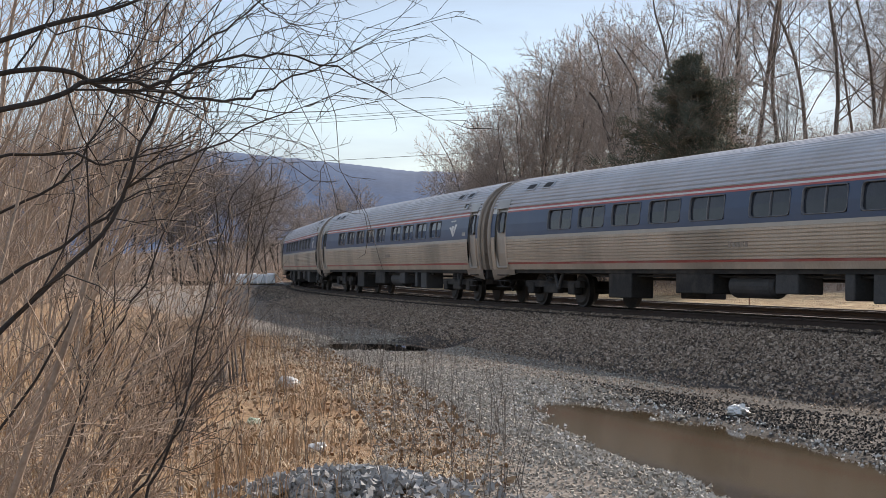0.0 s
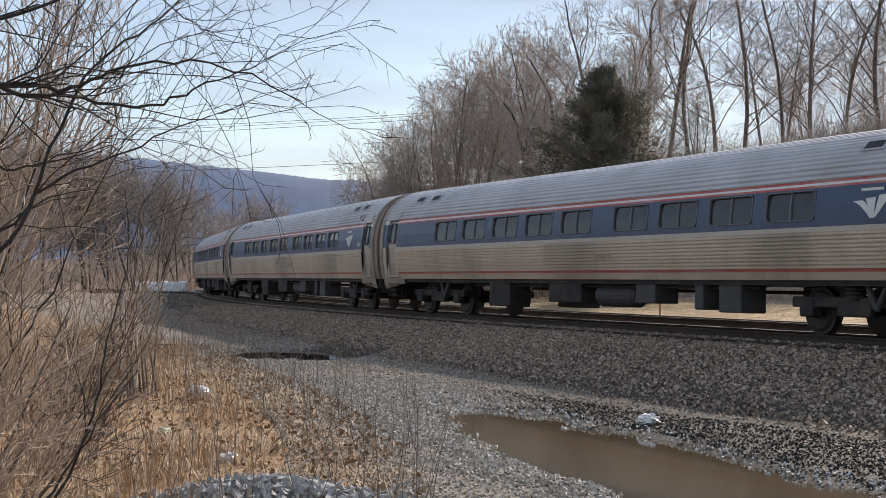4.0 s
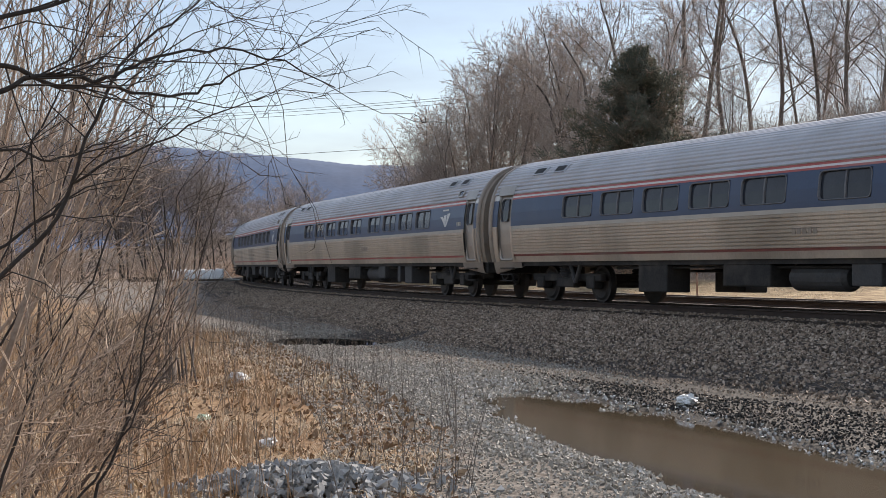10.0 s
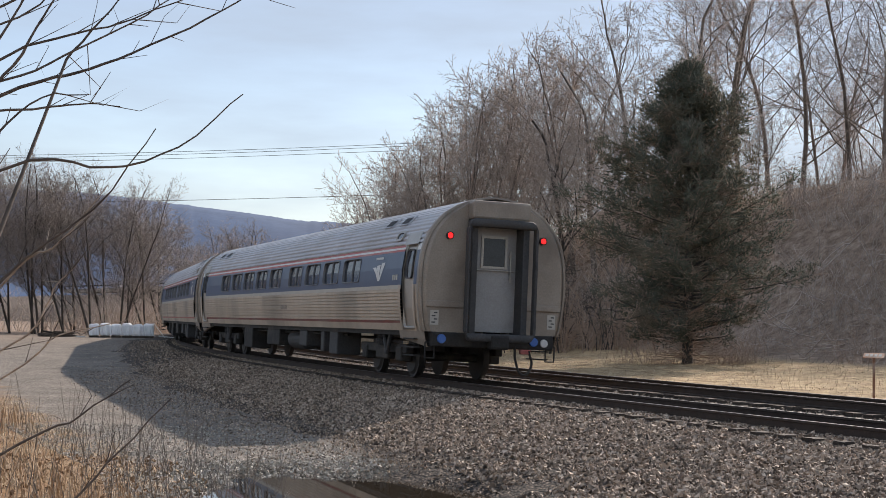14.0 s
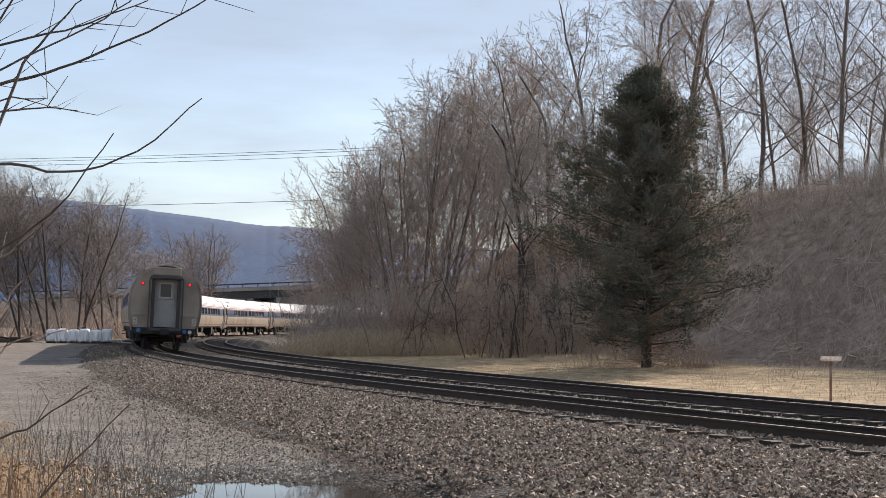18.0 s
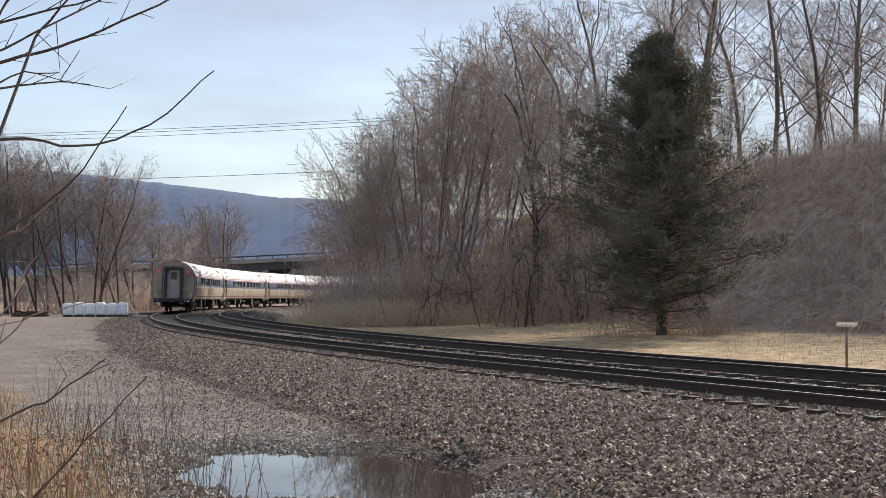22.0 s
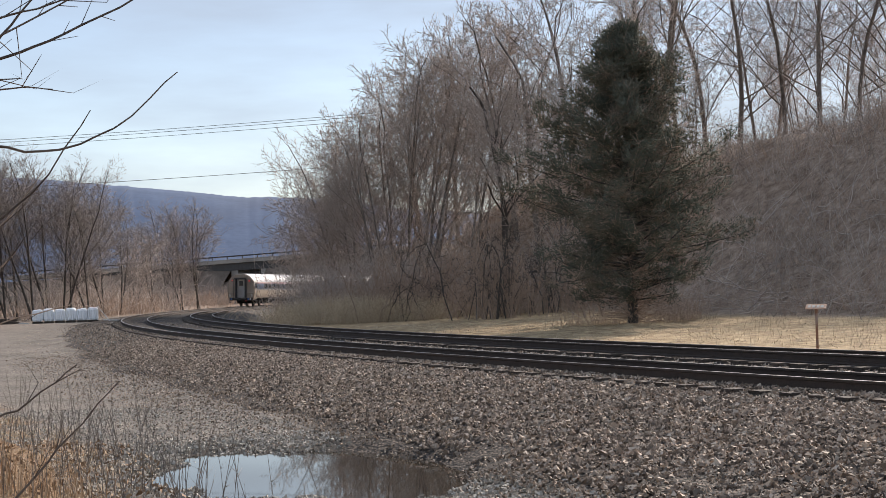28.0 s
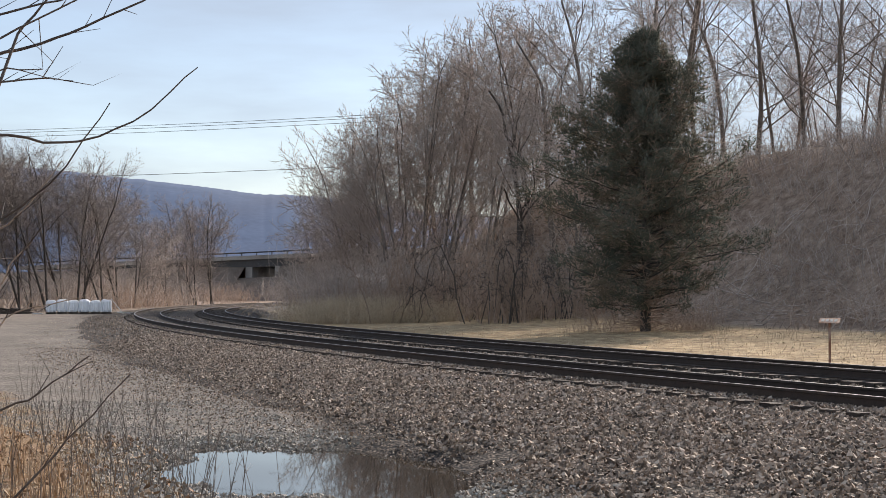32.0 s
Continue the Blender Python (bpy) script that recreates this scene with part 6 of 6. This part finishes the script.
shrub(0.5, -10.3, 1.2, 56, (0.1, 0.0), "low pale tangle of dead stems in the grass", 9, 0.008, (5, 4, 3), 0.8, SHRUB_PALE)
SAPLING = "clump of tall bare saplings at the grass edge"
for k, (x, y, h) in enumerate(((-5.4, 3.4, 4.6), (-6.6, 6.4, 5.0), (-8.2, 9.5, 5.2), (-7.4, 3.4, 5.6), (-10.6, 13.5, 5.0))):
    shrub(x, y, h, 70 + k, (0.0, 0.0), SAPLING, 6, 0.024, (8, 5, 3, 2), 0.42, SHRUB_PALE, 0.09, 0.4, 0.6)
shrub(-13.5, 23.0, 3.8, 59, (0.0, 0.0), "leafless grey shrub at the edge of the lot", 7, 0.022, (6, 5, 4, 3), mat=SHRUB_PALE)


def view_point(az, el, dist):
    x, y = at_bearing(az, dist)
    return np.array([x, y, 2.0 + dist * math.tan(radians(el))])


def build_twiggy_tree():
    """Slender limbs of a small tree that reach over the edge of the lot."""
    rng = np.random.default_rng(61)
    out = []
    ob = tagged(new("shrub"), "slender leafless shrub reaching over the gravel lot", "shrub", "leafless shrubs")
    limbs = [
        ((-24, 3.5), (-18.4, 5.9), (-15.4, 5.8), (-12.7, 6.7), (-10.2, 8.9)),
        ((-24, -4), (-18.4, 2.1), (-15.9, 4.1), (-13.6, 7.4)),
        ((-25, -9), (-18.4, -5.0), (-16.2, -3.9), (-14.3, -2.5)),
        ((-25, -16), (-17.0, -7.9), (-14.7, -5.3), (-12.7, -3.2)),
        ((-26, 5.5), (-18.6, 10.3), (-15.5, 11.2), (-12.4, 12.6)),
        ((-26, 7.5), (-20, 11.5), (-16.5, 13.2), (-12.0, 14.5)),
        ((-24, 2), (-20, 6.5), (-18.0, 8.4), (-16.2, 8.6)),
        ((-24.4, 7.6), (-19.6, 8.9), (-17.1, 10.1), (-14.1, 11.8), (-12.6, 13.0)),
        ((-24.4, 9.4), (-18.9, 11.4), (-17.1, 13.4)),
        ((-22.4, 7.4), (-18.3, 7.9), (-16.6, 8.2), (-15.0, 8.2)),
        ((-20.0, 0.1), (-18.3, 2.2), (-17.1, 2.8), (-15.4, 5.1)),
        ((-22.4, -3.1), (-18.3, -0.8), (-17.3, 1.0), (-16.5, 1.9)),
        ((-17.1, 9.9), (-15.8, 11.5), (-14.7, 12.8)),
        ((-23.4, -5.3), (-18.3, -1.9), (-17.1, -0.8), (-14.5, -0.2)),
        ((-22.0, 3.0), (-20.1, 7.9), (-18.8, 10.0), (-17.8, 11.9), (-16.8, 13.4)),
        ((-23.5, 3.5), (-20.8, 8.5), (-19.2, 11.2), (-18.3, 13.5)),
        ((-24.0, 6.0), (-18.8, 8.7), (-16.7, 9.4), (-14.6, 10.3), (-11.7, 11.8), (-9.7, 13.0)),
    ]
    for k, pts in enumerate(limbs):
        thick = []
        dist = 4.5 + 0.12 * k
        q = [view_point(a + 0.4, e, dist) for a, e in pts]
        fine = []
        for i in range(len(q) - 1):
            for j in range(4):
                t = j / 4
                a, b, c, d = q[max(0, i - 1)], q[i], q[i + 1], q[min(len(q) - 1, i + 2)]
                fine.append(0.5 * (2 * b + (c - a) * t + (2 * a - 5 * b + 4 * c - d) * t * t + (3 * b - a - 3 * c + d) * t ** 3) + rng.normal(0, 0.003, 3))
        fine.append(q[-1])
        n = len(fine) - 1
        for i in range(n):
            r = 0.0098 if k > 13 else 0.0062
            r0, r1 = r * (1 - 0.7 * i / n), r * (1 - 0.7 * (i + 1) / n)
            thick.append((*fine[i], *fine[i + 1], r0, r1))
            if 1 < i < n - 1 and rng.random() < (0.5 if k > 3 else 0.15):
                d = fine[i + 1] - fine[i]
                d = d / np.linalg.norm(d) + rng.normal(0, 0.5, 3) + np.array([0, 0, 0.2])
                e = fine[i + 1] + d / np.linalg.norm(d) * rng.uniform(0.06, 0.22 if k > 3 else 0.14)
                out.append((*fine[i + 1], *e, 0.0024, 0.0012))
                if rng.random() < 0.6:
                    e2 = e + (d + rng.normal(0, 0.7, 3)) * 0.07
                    out.append((*e, *e2, 0.0012, 0.0))
        base = fine[0]
        root = np.array([-2.25 + rng.normal(0, 0.25), 4.1 + rng.normal(0, 0.25), -0.05])
        m = (root + base) / 2 + np.array([-0.15, 0.05, 0.1])
        thick.append((*root, *m, 0.018, 0.012))
        thick.append((*m, *base, 0.012, 0.0062))
        solid("limb", tubes("limb", thick, SHRUB_PALE if k in (10, 11, 13) else SHRUB_BARK, 6), ob)
    tagged(solid("twig_mass", tubes("twig_mass", out, SHRUB_BARK, 3), ob), kind="stuff")


build_twiggy_tree()


def build_leaning_tree():
    """A small bare tree whose crooked limbs, darkened to a silhouette, hang out over the grass from the side."""
    rng = np.random.default_rng(87)
    out = []
    ob = tagged(new("shrub"), "small leafless tree with crooked limbs over the grass, darkened to a silhouette", "shrub", "leafless shrubs")
    limbs = [
        ((-29.0, 4.5), (-21.9, 6.6), (-19.7, 7.4), (-17.4, 7.3), (-15.3, 8.2), (-11.9, 8.5), (-8.3, 7.0)),
        ((-29.0, 6.5), (-21.9, 9.3), (-19.4, 10.1), (-17.2, 11.1), (-16.0, 12.2)),
        ((-28.0, 6.0), (-21.9, 7.8), (-19.2, 7.0), (-17.4, 7.0), (-14.4, 6.7), (-12.1, 7.6), (-10.1, 8.4)),
        ((-27.0, -6), (-21.9, -0.9), (-19.2, 2.0), (-18.1, 5.0), (-16.5, 8.2), (-14.4, 9.8), (-12.1, 11.6)),
        ((-26.0, -2), (-20.1, 1.6), (-17.6, 3.9), (-15.1, 5.0), (-12.8, 6.1), (-11.2, 6.6)),
        ((-29.0, 3.0), (-21.9, 4.5), (-19.4, 4.1), (-17.4, 4.8), (-15.6, 5.4)),
        ((-27.0, 10), (-22.5, 12.0), (-19.0, 12.6), (-15.5, 11.5), (-13.0, 10.2), (-11.4, 9.4)),
        ((-28.0, 1.0), (-22.5, 2.6), (-20.5, 4.2), (-18.8, 7.6), (-17.9, 10.0)),
        ((-21.9, -9.9), (-20.1, -4.3), (-18.4, -1.3), (-16.5, 3.0), (-14.6, 6.4)),
        ((-19.5, -10.0), (-17.5, -7.7), (-16.1, -5.2), (-14.9, -3.4)),
        ((-18.0, -9.0), (-16.4, -5.4), (-16.0, -3.1), (-15.2, 0.3), (-14.5, 3.0)),
        ((-24.0, -7.0), (-20.8, -2.0), (-19.0, 3.0), (-17.6, 8.0), (-16.8, 12.0)),
    ]
    eye = np.array([3.73, -17.97, 1.85])
    for k, pts in enumerate(limbs):
        thick = []
        dist = 5.4 + 0.22 * k
        q = [eye + dist * np.array([math.sin(radians(a)), math.cos(radians(a)), math.tan(radians(h))]) for a, h in pts]
        fine = []
        for i in range(len(q) - 1):
            for j in range(5):
                t = j / 5
                a, b, c, d = q[max(0, i - 1)], q[i], q[i + 1], q[min(len(q) - 1, i + 2)]
                fine.append(0.5 * (2 * b + (c - a) * t + (2 * a - 5 * b + 4 * c - d) * t * t + (3 * b - a - 3 * c + d) * t ** 3) + rng.normal(0, 0.007, 3))
        fine.append(q[-1])
        n = len(fine) - 1
        r = 0.013 if k < 4 else 0.009
        for i in range(n):
            r0, r1 = r * (1 - 0.82 * i / n), r * (1 - 0.82 * (i + 1) / n)
            thick.append((*fine[i], *fine[i + 1], r0, r1))
            if i > 2 and rng.random() < 0.6:
                d = fine[i + 1] - fine[i]
                d = d / np.linalg.norm(d) + rng.normal(0, 0.55, 3) + np.array([0.1, 0, 0.1])
                grow(rng, fine[i + 1], d / np.linalg.norm(d), rng.uniform(0.25, 0.7), max(0.0022, r1 * 0.5), 2, out, thick, 0.6, 0.2, (0, 0, 2, 2), 0.0013, 0.24)
        base = fine[0]
        root = np.array([-0.87 + rng.normal(0, 0.15), -13.96 + rng.normal(0, 0.15), -0.1])
        m = (root + base) / 2 + np.array([-0.1, 0.0, 0.1])
        thick.append((*root, *m, r * 3.0, r * 1.9))
        thick.append((*m, *base, r * 1.9, r))
        solid("limb", tubes("limb", thick, BARK_SILHOUETTE, 6), ob)
    tagged(solid("twig_mass", tubes("twig_mass", out, BARK_SILHOUETTE, 3), ob), kind="stuff")


build_leaning_tree()


# ---- small things on the lot and the field ----
def build_bales():
    wrap = material("white_plastic_wrap", (0.90, 0.90, 0.90), (0.97, 0.97, 0.97), 3, 0.35, 0, 0.5, 9, (0.74, 0.75, 0.77), 2.0, 0.5)
    x0, y0 = at_bearing(-15.55, 100)
    x1, y1 = at_bearing(-13.05, 100)
    turn = math.degrees(math.atan2(y1 - y0, x1 - x0))
    w = math.hypot(x1 - x0, y1 - y0) / 6
    for k in range(6):
        t = (k + 0.5) / 6
        x, y = x0 + (x1 - x0) * t, y0 + (y1 - y0) * t
        ob = tagged(new("wrapped_pallet"), "pallet load wrapped in white plastic film on the lot", "pallet", "wrapped pallets")
        bm = box_bm(-w / 2 + 0.005, w / 2 - 0.005, -0.5, 0.5, 0.12, 0.92 + 0.06 * (k % 2), 0.16)
        bmesh.ops.subdivide_edges(bm, edges=bm.edges[:], cuts=3, use_grid_fill=True)
        for v in bm.verts:
            v.co += Vector((0, 0.05 * noise.noise((v.co.x * 5 + k * 7, v.co.y * 2, v.co.z * 1.2)), 0.06 * noise.noise((v.co.x * 4 + k * 5, v.co.y * 4, 3.0)) * step(0.3, 0.9, v.co.z)))
        part("wrapped_load", bm, wrap, ob)
        for s in (-0.8, 0.35, 1):
            f = s * (w / 2 - 0.07) + random.uniform(-0.08, 0.08)
            bm = rod_bm((f, -0.50, 0.16), (f + random.uniform(-0.1, 0.1), -0.52, 0.84), 0.05, 0.02)
            part("film_fold", bm, wrap, ob)
        bm = bmesh.new()
        for q in (-0.4, 0.0, 0.4):
            box_into(bm, -w / 2 + 0.02, w / 2 - 0.02, q - 0.05, q + 0.05, 0.0, 0.12)
        part("pallet_base", bm, TIE, ob)
        ob.matrix_basis = on_ground(x, y, turn)
    for az, dist, ln, a, mat, text in ((-12.85, 99.5, 1.3, 52, WHITE, "white plank leaning beside the wrapped pallets"), (-12.4, 99, 1.6, 4, WHITE, "white plank lying on the gravel"), (-15.95, 100, 1.0, 3, WHITE, "white board lying on the rubbish heap"), (-16.15, 101, 0.8, 20, TIE, "dark board leaning on the rubbish heap")):
        bm = box_bm(-ln / 2, ln / 2, -0.09, 0.09, -0.03, 0.03, 0.008)
        me = bpy.data.meshes.new("plank")
        bm.to_mesh(me)
        bm.free()
        me.materials.append(mat)
        ob = new("plank", me)
        x, y = at_bearing(az, dist)
        ob.matrix_basis = pose(x, y, height(x, y) + ln / 2 * math.sin(radians(a)) + 0.03, 0, a, turn)
        tagged(ob, text, "plank", "planks")
    rng = random.Random(3)
    for k in range(14):
        bm = box_bm(-0.55, 0.55, -0.11, 0.11, -0.06, 0.06, 0.01)
        me = bpy.data.meshes.new("timber")
        bm.to_mesh(me)
        bm.free()
        me.materials.append(TIE)
        ob = new("timber", me)
        x, y = at_bearing(-16.35 - 0.2 * (k % 5), 100 + (k % 3) * 0.3)
        ob.matrix_basis = pose(x, y, height(x, y) + 0.06 + 0.12 * (k // 5), 0, rng.uniform(-9, 9), turn + rng.uniform(-25, 25))
        tagged(ob, "dark old timber in a pile on the lot", "timber", "pile of old timbers")


build_bales()

def build_sign():
    ob = tagged(new("marker_sign"), "small weathered orange-brown sign board on a thin post in the field", "sign")
    board = material("faded_sign_board", (0.42, 0.22, 0.13), (0.55, 0.33, 0.22), 4, 0.6, 0, 0.1, 30, (0.6, 0.5, 0.42), 3, 0.5)
    rust = material("rusty_post", (0.20, 0.10, 0.065), (0.30, 0.16, 0.10), 6, 0.8, 0.1, 0.2, 40, (0.50, 0.47, 0.44), 2.2, 0.9)
    bm = box_bm(-0.03, 0.03, -0.02, 0.02, -0.1, 1.26, 0.004)
    part("post", bm, rust, ob, "rust-red post with flaking white paint")
    bm = box_bm(-0.24, 0.24, -0.13, 0.13, -0.008, 0.008, 0.004)
    pl = part("board", bm, board, ob)
    pl.matrix_basis = pose(0, 0, 1.30, 24, 0, -14)
    for k in range(4):
        part("print_bar", box_bm(-0.19 + 0.1 * k, -0.12 + 0.1 * k, -0.07, 0.06, 0.009, 0.012), CREAM, pl)
    bm = box_bm(-0.02, 0.02, -0.05, 0.05, 1.18, 1.30)
    part("bracket", bm, rust, ob)
    x, y = at_bearing(15.25, 35)
    ob.matrix_basis = on_ground(x, y, -12)


build_sign()


def build_litter():
    pale = material("crumpled_plastic", (0.60, 0.60, 0.58), (0.78, 0.78, 0.76), 10, 0.35, 0, 0.3, 30)
    green = material("green_wrapper", (0.30, 0.42, 0.24), (0.62, 0.68, 0.55), 14, 0.4, 0, 0.3, 30)
    for k, (x, y, s, mat, text) in enumerate(((0.92, -3.7, 0.12, pale, "crumpled white plastic scrap lying in dry grass"), (-0.34, -1.3, 0.10, green, "pale green crumpled wrapper lying in dry grass"), (-1.05, 3.9, 0.20, pale, "grey-white plastic sheet half buried in grass"), (5.5, 0.1, 0.17, pale, "torn white plastic sheet lying on wet gravel"))):
        bm = bmesh.new()
        bmesh.ops.create_icosphere(bm, subdivisions=3, radius=s)
        for v in bm.verts:
            n = noise.noise((v.co.x * 14 + k * 9, v.co.y * 14, v.co.z * 14))
            v.co *= 0.8 + 0.5 * n
            v.co.z *= 0.55
        me = bpy.data.meshes.new("litter")
        bm.to_mesh(me)
        bm.free()
        me.materials.append(mat)
        ob = new("litter", me)
        ob.matrix_basis = on_ground(x, y, 40 * k, 1, s * 0.35)
        tagged(ob, text, "litter", "scraps of litter")


build_litter()

motions()
